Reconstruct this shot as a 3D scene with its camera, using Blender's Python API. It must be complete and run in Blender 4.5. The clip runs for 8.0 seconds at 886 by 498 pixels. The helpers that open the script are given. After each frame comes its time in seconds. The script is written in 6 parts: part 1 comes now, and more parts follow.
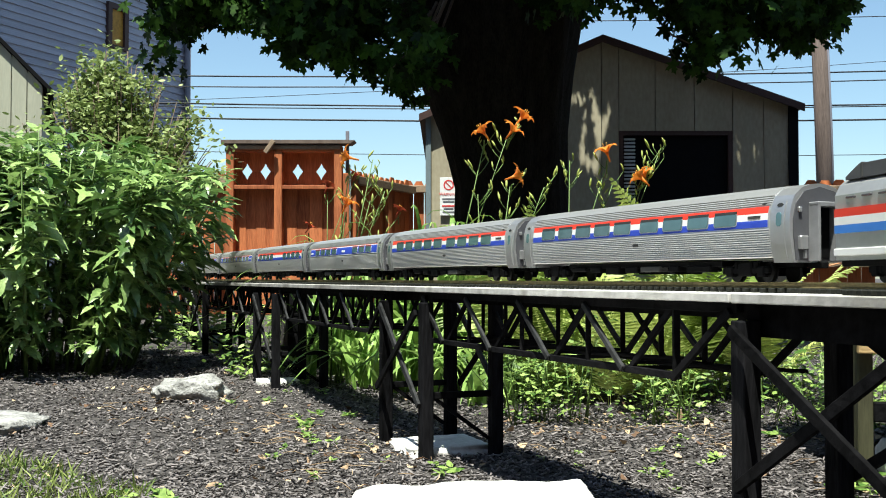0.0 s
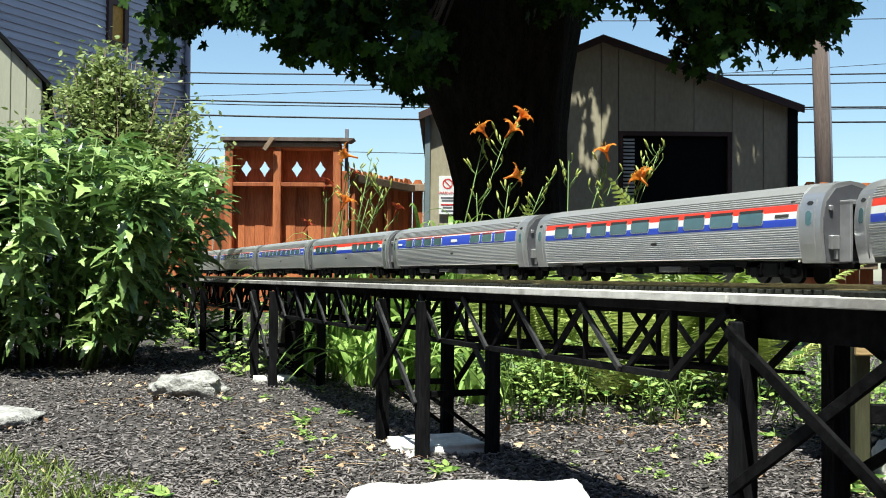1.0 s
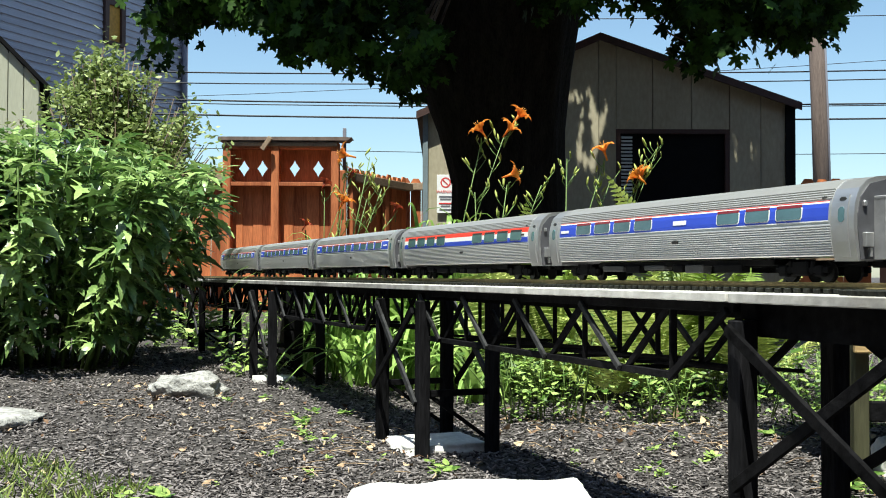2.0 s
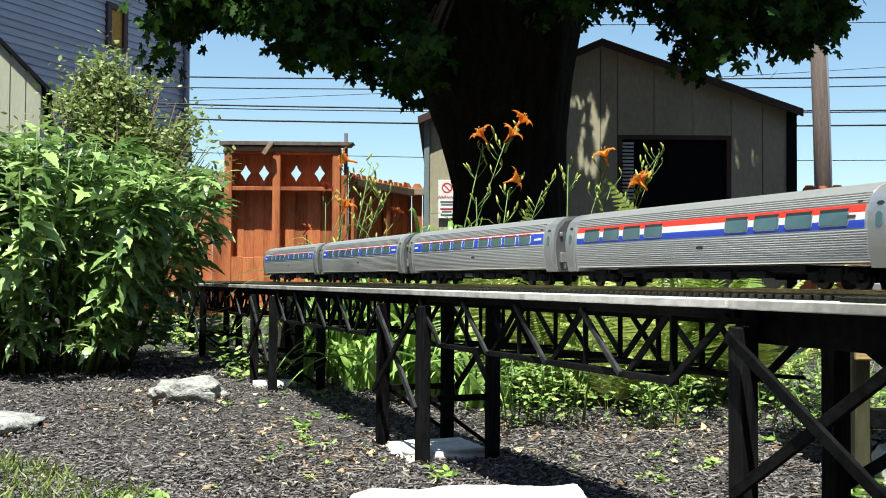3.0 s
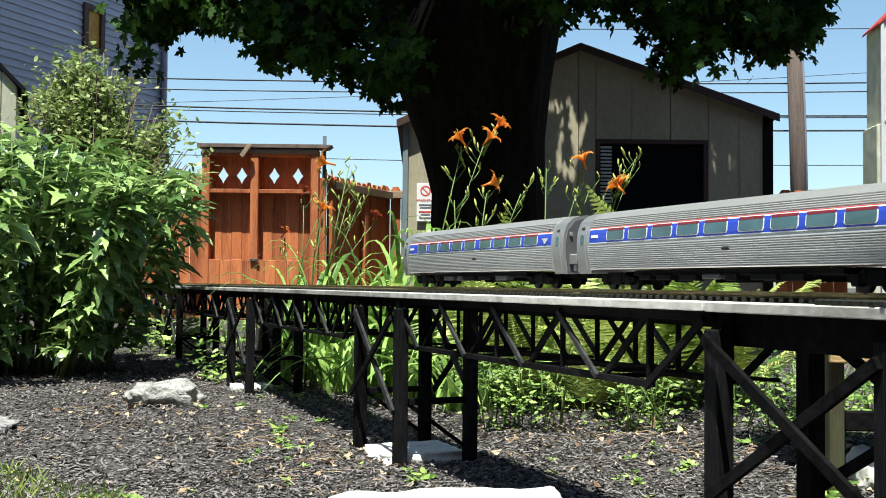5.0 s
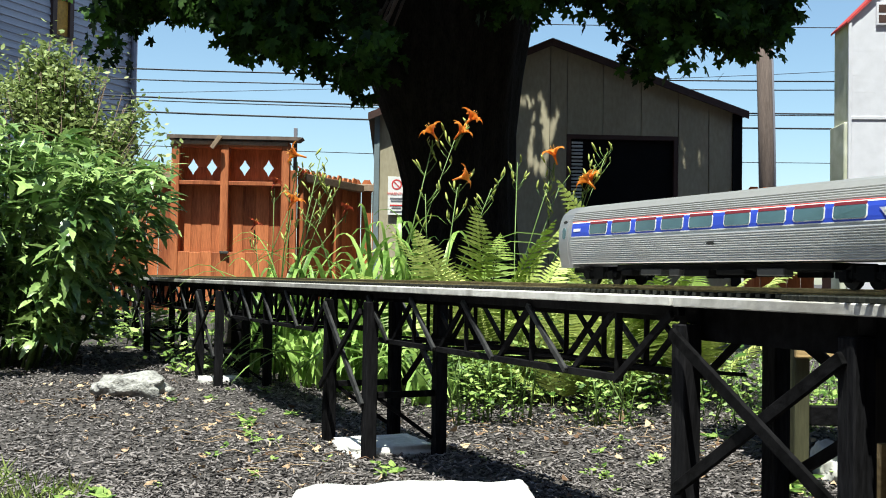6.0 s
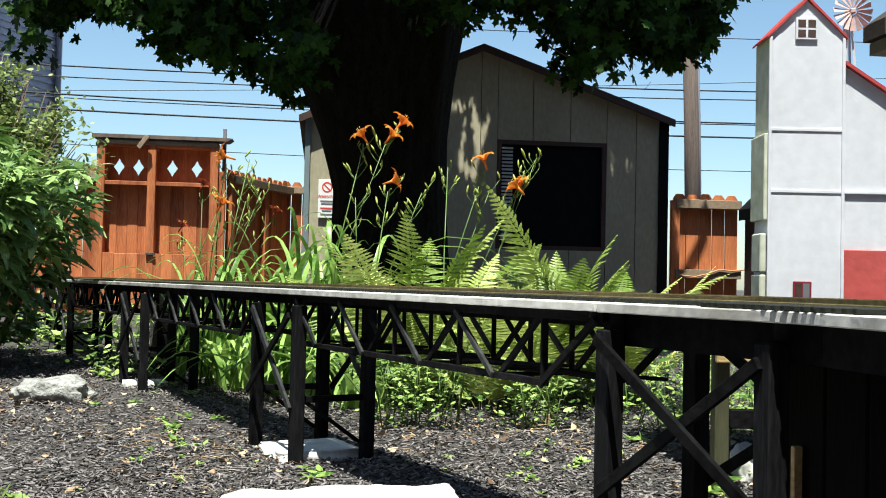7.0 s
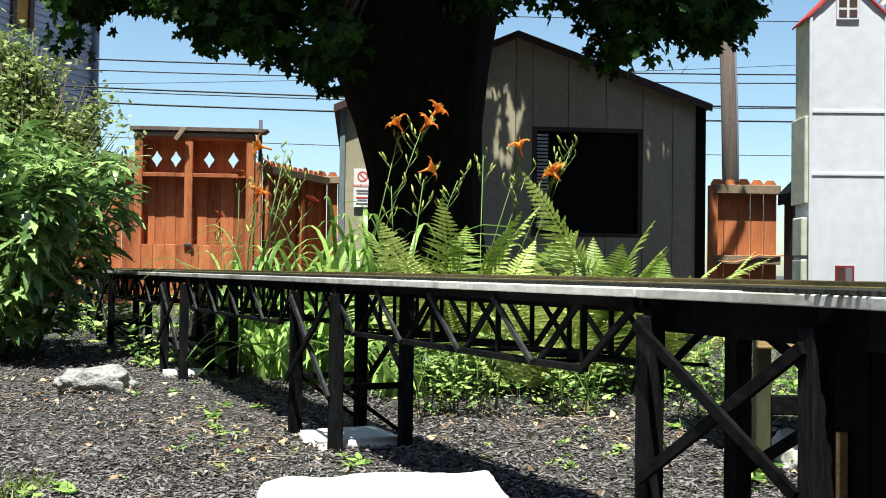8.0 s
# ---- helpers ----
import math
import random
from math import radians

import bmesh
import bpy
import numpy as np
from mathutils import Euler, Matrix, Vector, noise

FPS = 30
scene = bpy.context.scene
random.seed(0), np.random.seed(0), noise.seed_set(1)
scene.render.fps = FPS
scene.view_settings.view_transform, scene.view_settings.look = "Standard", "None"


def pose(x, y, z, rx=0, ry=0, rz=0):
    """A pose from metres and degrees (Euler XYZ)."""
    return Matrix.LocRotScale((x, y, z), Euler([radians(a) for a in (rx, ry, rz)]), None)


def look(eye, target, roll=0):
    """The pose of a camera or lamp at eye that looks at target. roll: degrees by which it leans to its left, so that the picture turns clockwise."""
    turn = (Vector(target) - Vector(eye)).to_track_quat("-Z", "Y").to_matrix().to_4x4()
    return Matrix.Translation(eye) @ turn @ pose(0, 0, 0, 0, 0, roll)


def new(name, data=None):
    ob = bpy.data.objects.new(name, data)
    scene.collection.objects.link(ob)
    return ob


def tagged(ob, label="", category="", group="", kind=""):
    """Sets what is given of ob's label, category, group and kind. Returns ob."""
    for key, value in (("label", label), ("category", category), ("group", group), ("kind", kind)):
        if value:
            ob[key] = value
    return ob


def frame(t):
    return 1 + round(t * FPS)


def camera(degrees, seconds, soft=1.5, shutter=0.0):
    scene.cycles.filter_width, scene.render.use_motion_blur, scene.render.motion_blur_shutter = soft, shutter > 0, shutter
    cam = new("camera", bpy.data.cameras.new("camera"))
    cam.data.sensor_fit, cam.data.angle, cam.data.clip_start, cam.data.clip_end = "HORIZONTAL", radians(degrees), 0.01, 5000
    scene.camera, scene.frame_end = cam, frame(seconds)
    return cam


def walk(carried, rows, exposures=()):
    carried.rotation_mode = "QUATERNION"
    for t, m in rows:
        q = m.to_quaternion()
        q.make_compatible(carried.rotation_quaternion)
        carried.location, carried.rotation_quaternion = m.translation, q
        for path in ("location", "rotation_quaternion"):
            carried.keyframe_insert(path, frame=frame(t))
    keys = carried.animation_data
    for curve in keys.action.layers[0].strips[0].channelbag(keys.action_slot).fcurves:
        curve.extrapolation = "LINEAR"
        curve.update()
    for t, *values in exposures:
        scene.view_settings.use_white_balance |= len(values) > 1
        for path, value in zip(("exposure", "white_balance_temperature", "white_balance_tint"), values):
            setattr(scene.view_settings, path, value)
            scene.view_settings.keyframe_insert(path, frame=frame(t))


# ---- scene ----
EYE = 0.461


def held(x, y, z, yaw, pitch, roll):
    return pose(x, y, EYE + z, 0, 0, yaw) @ pose(0, 0, 0, pitch) @ pose(0, 0, 0, 0, roll) @ pose(0, 0, 0, 90)


cam = camera(45.98, 8.0, soft=1.0)
walk(cam, [
    (0.0, held(0.0000, -0.0000, 0.0000, -0.000, 1.601, -0.000)),
    (0.5, held(0.0004, -0.0012, -0.0006, -0.052, 1.611, -0.277)),
    (1.0, held(0.0018, 0.0037, -0.0008, -0.074, 1.537, -0.469)),
    (1.5, held(-0.0008, 0.0016, 0.0006, -0.202, 1.359, -0.125)),
    (3.0, held(0.0001, 0.0016, 0.0022, -0.114, 1.739, -0.386)),
    (3.5, held(-0.0015, -0.0003, 0.0005, -0.116, 1.655, -0.316)),
    (4.0, held(-0.0021, 0.0006, -0.0008, -0.040, 1.539, -0.172)),
    (5.5, held(0.0030, 0.0025, 0.0011, -2.002, 2.072, -0.707)),
    (6.0, held(0.0028, 0.0027, -0.0005, -2.894, 1.618, -0.893)),
    (6.5, held(0.0080, 0.0015, 0.0013, -5.553, 1.968, -1.381)),
    (7.0, held(0.0052, -0.0076, 0.0021, -6.700, 1.879, -1.260)),
    (7.5, held(0.0040, -0.0010, 0.0002, -4.812, 1.717, -1.285)),
    (8.0, held(0.0024, -0.0023, -0.0001, -4.760, 1.212, -0.752)),
], exposures=[(0.0, 1.14, 6330, -1), (8.0, 1.14, 6330, -1)])

# ---- light ----
SUN_ELEV, SUN_WAY = 70.5, (-0.25, -0.97)      # towards the sun, on the plan
world = bpy.data.worlds.new("sky")
scene.world = world
world.use_nodes = True
wt = world.node_tree
sky = wt.nodes.new("ShaderNodeTexSky")
sky.sky_type = 'NISHITA'
sky.sun_disc = False
sky.sun_elevation = radians(SUN_ELEV)
sky.sun_rotation = math.atan2(SUN_WAY[0], SUN_WAY[1])
sky.air_density, sky.dust_density, sky.ozone_density = 1.0, 0.7, 1.5
wt.nodes["Background"].inputs["Strength"].default_value = 0.080
wt.links.new(sky.outputs[0], wt.nodes["Background"].inputs["Color"])
sun_lamp = bpy.data.lights.new("sun", 'SUN')
sun_lamp.energy, sun_lamp.angle, sun_lamp.color = 5.0, radians(0.55), (1.0, 0.95, 0.87)
sun = new("sun", sun_lamp)
ce = math.cos(radians(SUN_ELEV))
sl = math.hypot(*SUN_WAY)
sun.matrix_world = look((SUN_WAY[0] / sl * ce * 30, SUN_WAY[1] / sl * ce * 30, math.sin(radians(SUN_ELEV)) * 30), (0, 0, 0))

# ---- materials ----
def material(name, base, rough=0.7, metal=0.0, vary=0.25, scale=8.0, fine=60.0, bump=0.3, stretch=(1, 1, 1), tint=None,
             per_object=0.0, per_island=0.0, spec=0.4, through_light=0.0, coord="Object", stain=None, bump_d=0.004):
    """A surface with broad and fine variation of its colour and relief."""
    m = bpy.data.materials.new(name)
    m.use_nodes = True
    nt = m.node_tree
    bs = nt.nodes["Principled BSDF"]
    tc = nt.nodes.new("ShaderNodeTexCoord")
    mp = nt.nodes.new("ShaderNodeMapping")
    mp.inputs["Scale"].default_value = stretch
    nt.links.new(tc.outputs[coord], mp.inputs[0])
    n1 = nt.nodes.new("ShaderNodeTexNoise")
    n1.inputs["Scale"].default_value = scale
    n1.inputs["Detail"].default_value = 6
    n2 = nt.nodes.new("ShaderNodeTexNoise")
    n2.inputs["Scale"].default_value = fine
    n2.inputs["Detail"].default_value = 4
    for n in (n1, n2):
        nt.links.new(mp.outputs[0], n.inputs["Vector"])
    add = nt.nodes.new("ShaderNodeMath")
    add.operation = 'ADD'
    nt.links.new(n1.outputs[0], add.inputs[0])
    nt.links.new(n2.outputs[0], add.inputs[1])
    last = add.outputs[0]
    for on, node, out, amount in ((per_object, "ShaderNodeObjectInfo", "Random", per_object),
                                  (per_island, "ShaderNodeNewGeometry", "Random Per Island", per_island)):
        if on:
            src = nt.nodes.new(node)
            mul = nt.nodes.new("ShaderNodeMath")
            mul.operation = 'MULTIPLY_ADD'
            mul.inputs[1].default_value = amount
            nt.links.new(src.outputs[out], mul.inputs[0])
            nt.links.new(last, mul.inputs[2])
            sub = nt.nodes.new("ShaderNodeMath")
            sub.operation = 'SUBTRACT'
            sub.inputs[1].default_value = amount / 2
            nt.links.new(mul.outputs[0], sub.inputs[0])
            last = sub.outputs[0]
    ramp = nt.nodes.new("ShaderNodeMapRange")
    ramp.inputs[1].default_value, ramp.inputs[2].default_value = 0.65, 1.35
    ramp.inputs[3].default_value, ramp.inputs[4].default_value = 0.0, 1.0
    nt.links.new(last, ramp.inputs[0])
    mix = nt.nodes.new("ShaderNodeMix")
    mix.data_type = 'RGBA'
    dark = [c * (1 - vary) for c in base]
    light = list(tint) if tint else [min(1, c * (1 + vary)) for c in base]
    mix.inputs["A"].default_value = (*dark, 1)
    mix.inputs["B"].default_value = (*light, 1)
    nt.links.new(ramp.outputs[0], mix.inputs["Factor"])
    col = mix.outputs["Result"]
    if stain:
        n3 = nt.nodes.new("ShaderNodeTexNoise")
        n3.inputs["Scale"].default_value = stain[1]
        n3.inputs["Detail"].default_value = 8
        nt.links.new(mp.outputs[0], n3.inputs["Vector"])
        r3 = nt.nodes.new("ShaderNodeMapRange")
        r3.inputs[1].default_value, r3.inputs[2].default_value = 0.52, 0.68
        nt.links.new(n3.outputs[0], r3.inputs[0])
        m3 = nt.nodes.new("ShaderNodeMix")
        m3.data_type = 'RGBA'
        m3.inputs["B"].default_value = (*stain[0], 1)
        nt.links.new(col, m3.inputs["A"])
        nt.links.new(r3.outputs[0], m3.inputs["Factor"])
        col = m3.outputs["Result"]
    nt.links.new(col, bs.inputs["Base Color"])
    bs.inputs["Roughness"].default_value = rough
    bs.inputs["Metallic"].default_value = metal
    bs.inputs["Specular IOR Level"].default_value = spec
    if bump:
        bp = nt.nodes.new("ShaderNodeBump")
        bp.inputs["Strength"].default_value = bump
        bp.inputs["Distance"].default_value = bump_d
        nt.links.new(add.outputs[0], bp.inputs["Height"])
        nt.links.new(bp.outputs[0], bs.inputs["Normal"])
    if through_light:
        tr = nt.nodes.new("ShaderNodeBsdfTranslucent")
        ms = nt.nodes.new("ShaderNodeMixShader")
        ms.inputs[0].default_value = through_light
        nt.links.new(col, tr.inputs["Color"])
        nt.links.new(bs.outputs[0], ms.inputs[1])
        nt.links.new(tr.outputs[0], ms.inputs[2])
        nt.links.new(ms.outputs[0], nt.nodes["Material Output"].inputs["Surface"])
    return m


M = {}
M["mulch"] = material("mulch", (0.042, 0.036, 0.034), 0.85, vary=0.55, scale=5, fine=70, bump=0.9, tint=(0.10, 0.088, 0.085), bump_d=0.02)
M["chip"] = material("bark_chip", (0.058, 0.049, 0.048), 0.75, vary=0.6, scale=20, fine=160, bump=0.4, tint=(0.235, 0.208, 0.205), per_island=1.0)
M["dead_leaf"] = material("dead_leaf", (0.24, 0.13, 0.07), 0.8, vary=0.5, scale=20, fine=120, tint=(0.52, 0.38, 0.24), per_island=1.0)
M["weed"] = material("weed", (0.10, 0.22, 0.03), 0.5, vary=0.45, scale=12, fine=90, tint=(0.33, 0.45, 0.12), per_island=1.0, through_light=0.25)
M["grass"] = material("grass", (0.11, 0.20, 0.03), 0.55, vary=0.4, tint=(0.34, 0.40, 0.12), per_island=1.0, through_light=0.25)
M["limestone"] = material("limestone", (0.62, 0.60, 0.56), 0.85, vary=0.18, scale=9, fine=80, bump=0.5, tint=(0.80, 0.79, 0.76))
M["rock"] = material("fieldstone", (0.17, 0.165, 0.16), 0.85, vary=0.4, scale=14, fine=70, bump=0.8, tint=(0.46, 0.45, 0.43), bump_d=0.012)
M["black_wood"] = material("black_stained_wood", (0.002, 0.002, 0.0023), 0.85, spec=0.05, vary=0.5, scale=10, fine=50, bump=0.7, tint=(0.017, 0.0165, 0.019), stretch=(3, 3, 0.5), per_object=0.3)
M["black_wood_h"] = material("black_stained_beam", (0.002, 0.002, 0.0022), 0.85, spec=0.05, vary=0.5, scale=10, fine=60, bump=0.6, tint=(0.012, 0.0115, 0.013), per_object=0.3)
M["deck"] = material("weathered_grey_board", (0.46, 0.44, 0.42), 0.8, vary=0.25, scale=6, fine=45, bump=0.5, tint=(0.68, 0.66, 0.63), per_object=0.3, stain=((0.26, 0.24, 0.21), 7))
# lighter copy of the black wood: the sun's glance is put in the colour
M["sunlit_stick"] = material("sunlit_black_stick", (0.006, 0.006, 0.0065), 0.75, spec=0.2, vary=0.5, scale=10, fine=60, bump=0.4, tint=(0.055, 0.055, 0.058), per_object=0.3)
M["end_wall"] = material("dark_end_wall", (0.075, 0.075, 0.085), 0.55, vary=0.2, bump=0.1)
# darker grey copy of the deck's colour for the far boards
M["deck_far"] = material("darker_grey_board", (0.27, 0.26, 0.25), 0.85, vary=0.3, scale=6, fine=45, bump=0.6, tint=(0.46, 0.44, 0.42), per_object=0.4, stain=((0.14, 0.13, 0.12), 7))
M["raw_wood"] = material("raw_plywood", (0.42, 0.27, 0.11), 0.75, vary=0.3, scale=8, fine=60, stretch=(0.4, 3, 3), tint=(0.60, 0.42, 0.20))
M["olive_post"] = material("treated_post", (0.06, 0.058, 0.033), 0.8, spec=0.2, vary=0.3, scale=8, fine=60, stretch=(3, 3, 0.4))
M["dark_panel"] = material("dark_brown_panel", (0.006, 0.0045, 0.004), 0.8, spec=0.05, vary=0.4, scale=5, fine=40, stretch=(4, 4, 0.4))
M["tie"] = material("brown_plastic_tie", (0.016, 0.017, 0.014), 0.65, spec=0.2, vary=0.4, scale=20, fine=120, per_object=0.4)
M["rail"] = material("brass_rail", (0.30, 0.24, 0.12), 0.45, metal=0.8, vary=0.35, scale=30, fine=120, bump=0.1)
M["silver"] = material("silver_shell", (0.56, 0.56, 0.56), 0.32, metal=0.65, vary=0.07, scale=6, fine=90, bump=0.03)
M["silver_door"] = material("silver_door", (0.55, 0.55, 0.56), 0.32, metal=0.75, vary=0.06, bump=0.03)
M["red"] = material("red_stripe", (0.70, 0.045, 0.025), 0.4, vary=0.06, bump=0.02)
M["white"] = material("white_stripe", (0.82, 0.82, 0.80), 0.4, vary=0.04, bump=0.02)
M["blue"] = material("blue_stripe", (0.035, 0.075, 0.52), 0.4, vary=0.06, bump=0.02)
M["azure"] = material("azure_stripe", (0.05, 0.20, 0.62), 0.4, vary=0.05, bump=0.02)
M["maroon"] = material("dark_red_awning", (0.18, 0.02, 0.03), 0.4, vary=0.06, bump=0.02)
M["pane"] = material("tinted_window", (0.075, 0.14, 0.155), 0.12, vary=0.3, scale=4, fine=20, bump=0.0, spec=0.7)
M["gasket"] = material("window_gasket", (0.03, 0.03, 0.03), 0.5, vary=0.2, bump=0.0)
M["under"] = material("black_running_gear", (0.005, 0.005, 0.0055), 0.7, spec=0.06, vary=0.4, scale=20, fine=90, bump=0.2)
M["under_grey"] = material("grey_equipment_box", (0.055, 0.055, 0.055), 0.55, spec=0.2, vary=0.25, bump=0.1)
M["wheel"] = material("dark_metal_wheel", (0.018, 0.018, 0.018), 0.45, metal=0.5, spec=0.2, vary=0.3, bump=0.1)
M["bellows"] = material("grey_diaphragm", (0.20, 0.20, 0.21), 0.55, vary=0.2, bump=0.2)
M["rust"] = material("rust_casting", (0.30, 0.12, 0.06), 0.7, vary=0.3)
M["loco_roof"] = material("dark_loco_roof", (0.07, 0.07, 0.075), 0.5, vary=0.2, bump=0.05)
M["garage"] = material("beige_panel_siding", (0.36, 0.315, 0.22), 0.8, vary=0.14, scale=2.0, fine=30, stretch=(1, 1, 0.4), bump=0.2, tint=(0.45, 0.40, 0.29))
M["garage_trim"] = material("grey_blue_trim", (0.16, 0.20, 0.22), 0.7, vary=0.15)
M["shingle"] = material("brown_shingle", (0.05, 0.038, 0.032), 0.9, vary=0.4, scale=6, fine=60, bump=0.8)
# near black, for painted-in shade as well as dark roofs
M["near_black"] = material("shade_and_roof_black", (0.006, 0.006, 0.007), 0.7, spec=0.1, vary=0.4, bump=0.0)
M["blind"] = material("white_blind", (0.62, 0.64, 0.66), 0.6, vary=0.1)
M["fence"] = material("redwood_fence", (0.38, 0.098, 0.032), 0.72, vary=0.4, scale=3, fine=30, stretch=(4, 4, 0.35), bump=0.5, tint=(0.60, 0.20, 0.075), per_object=0.5)
M["fence_grey"] = material("weathered_rail", (0.26, 0.19, 0.13), 0.8, vary=0.35, scale=4, fine=40, bump=0.5, per_object=0.3)
M["clapboard"] = material("lavender_grey_clapboard", (0.33, 0.335, 0.40), 0.75, vary=0.18, scale=1.2, fine=18, bump=0.2, tint=(0.45, 0.455, 0.53), per_object=0.3, stretch=(0.5, 1, 4))
M["downspout"] = material("grey_downspout", (0.20, 0.20, 0.24), 0.5, vary=0.1, bump=0.05)
M["beige_board"] = material("cream_board_siding", (0.44, 0.44, 0.34), 0.8, vary=0.12, scale=1.5, fine=20, stretch=(3, 3, 0.4))
M["amber"] = material("amber_board", (0.42, 0.22, 0.03), 0.6, vary=0.35, scale=3, fine=20)
M["brown_frame"] = material("dark_brown_frame", (0.06, 0.03, 0.025), 0.6, vary=0.3)
M["pole"] = material("weathered_pole", (0.12, 0.085, 0.07), 0.85, vary=0.35, scale=3, fine=30, stretch=(5, 5, 0.25), bump=0.6, tint=(0.22, 0.165, 0.14))
M["wire"] = material("black_cable", (0.02, 0.02, 0.024), 0.6, vary=0.1, bump=0.0)
# bark set below its own tone, with the crown's shade in the colour
M["bark"] = material("shade_dark_bark", (0.012, 0.010, 0.009), 0.9, spec=0.05, vary=0.45, scale=5, fine=30, stretch=(4, 4, 0.8), bump=1.0, tint=(0.032, 0.027, 0.022), bump_d=0.03)
# leaf green lowered so the colour itself holds the under-tree shade
M["maple"] = material("shade_dark_leaf", (0.013, 0.034, 0.007), 0.55, spec=0.12, vary=0.4, scale=3, fine=30, bump=0.1, tint=(0.052, 0.115, 0.018), per_island=0.8, through_light=0.25)
M["bush_leaf"] = material("dark_lobed_leaf", (0.115, 0.225, 0.060), 0.34, spec=0.65, vary=0.3, scale=8, fine=60, bump=0.25, tint=(0.36, 0.50, 0.17), per_island=0.9, per_object=0.9, through_light=0.22)
M["shrub_leaf"] = material("pale_shrub_leaf", (0.18, 0.26, 0.07), 0.55, vary=0.35, scale=6, fine=40, bump=0.1, tint=(0.38, 0.45, 0.18), per_island=1.0, through_light=0.3)
M["stem"] = material("green_stem", (0.12, 0.19, 0.05), 0.55, vary=0.3, scale=20, fine=80, bump=0.1)
M["twig"] = material("brown_twig", (0.12, 0.085, 0.06), 0.8, vary=0.3, scale=20, fine=80)
M["fern"] = material("fern_frond", (0.20, 0.31, 0.04), 0.5, vary=0.35, scale=8, fine=60, bump=0.1, tint=(0.56, 0.62, 0.20), per_object=0.9, through_light=0.3)
M["strap"] = material("strap_leaf", (0.14, 0.28, 0.05), 0.38, vary=0.35, scale=8, fine=50, bump=0.1, tint=(0.36, 0.52, 0.14), per_island=0.9, through_light=0.3)
M["petal"] = material("orange_petal", (0.80, 0.20, 0.03), 0.5, vary=0.15, scale=30, fine=90, bump=0.1, tint=(0.90, 0.32, 0.05), through_light=0.3)
M["petal_red"] = material("rust_red_petal", (0.34, 0.05, 0.02), 0.5, vary=0.2, scale=30, fine=90, bump=0.1, through_light=0.2)
M["throat"] = material("yellow_throat", (0.80, 0.38, 0.05), 0.5, vary=0.1)
M["bud"] = material("green_bud", (0.22, 0.30, 0.06), 0.5, vary=0.2, scale=20, tint=(0.44, 0.44, 0.11))
M["barn_white"] = material("white_painted_clapboard", (0.60, 0.60, 0.66), 0.7, vary=0.08, scale=3, fine=30, bump=0.15, tint=(0.68, 0.68, 0.75))
M["barn_red"] = material("faded_red_paint", (0.42, 0.07, 0.065), 0.65, vary=0.15, scale=6, fine=40)
M["barn_roof"] = material("red_model_roof", (0.42, 0.05, 0.05), 0.6, vary=0.15)
M["moss"] = material("mossy_clapboard", (0.50, 0.52, 0.38), 0.8, vary=0.2, scale=5, fine=30, tint=(0.66, 0.66, 0.58), stain=((0.36, 0.37, 0.12), 5))
M["sign"] = material("white_sign", (0.78, 0.78, 0.78), 0.5, vary=0.05, bump=0.0)
M["sign_red"] = material("sign_red", (0.6, 0.05, 0.05), 0.5, vary=0.05, bump=0.0)
M["sign_grey"] = material("sign_print", (0.15, 0.15, 0.17), 0.5, vary=0.05, bump=0.0)
M["wheel_pink"] = material("windmill_blade", (0.62, 0.42, 0.40), 0.5, vary=0.2)
M["sky_block"] = material("dark_sky_block", (0.10, 0.06, 0.05), 0.85, vary=0.3, scale=1.5, fine=12)
M["rope"] = material("orange_cord", (0.55, 0.25, 0.12), 0.8, vary=0.2)


# ---- building helpers ----
def obj(name, bm, mat, parent=None, label="", smooth=False):
    me = bpy.data.meshes.new(name)
    bm.to_mesh(me)
    bm.free()
    if smooth:
        for p in me.polygons:
            p.use_smooth = True
    for m in (mat if isinstance(mat, (list, tuple)) else [mat]):
        me.materials.append(m)
    ob = new(name, me)
    ob.parent = parent
    if label:
        tagged(ob, label)
    return ob


def part(name, bm, mat, parent, label="", smooth=False):
    return obj(name, bm, mat, parent, label, smooth)


def share(name, me, parent, m, label=""):
    """An object of its own on a mesh that others use too."""
    ob = new(name, me)
    ob.parent = parent
    ob.matrix_basis = m
    if label:
        tagged(ob, label)
    return ob


def empty(name, m, label, category, group="", kind=""):
    e = new(name)
    e.matrix_basis = m
    e.empty_display_size = 0.05
    return tagged(e, label, category, group, kind)


def pydata(name, verts, faces, mat, parent=None, label="", smooth=False):
    me = bpy.data.meshes.new(name)
    me.from_pydata([tuple(v) for v in verts], [], [tuple(f) for f in faces])
    me.update()
    if smooth:
        for p in me.polygons:
            p.use_smooth = True
    me.materials.append(mat)
    ob = new(name, me)
    ob.parent = parent
    if label:
        tagged(ob, label)
    return ob


def box(bm, lo, hi, m=None, bevel=0.0, mi=0):
    """A box between two corners, bevelled, added to bm."""
    t = bmesh.new()
    c = [(a + b) / 2 for a, b in zip(lo, hi)]
    s = [max(abs(b - a), 1e-5) for a, b in zip(lo, hi)]
    bmesh.ops.create_cube(t, size=1, matrix=Matrix.LocRotScale(c, None, s))
    if bevel:
        bmesh.ops.bevel(t, geom=t.edges[:], offset=min(bevel, min(s) * 0.3), segments=1, affect='EDGES')
    merge(bm, t, m, mi)
    return bm


def merge(bm, t, m=None, mi=0):
    if m is not None:
        bmesh.ops.transform(t, matrix=m, verts=t.verts)
    made = {v: bm.verts.new(v.co) for v in t.verts}
    for f in t.faces:
        try:
            g = bm.faces.new([made[v] for v in f.verts])
            g.material_index, g.smooth = mi, f.smooth
        except ValueError:
            pass
    t.free()


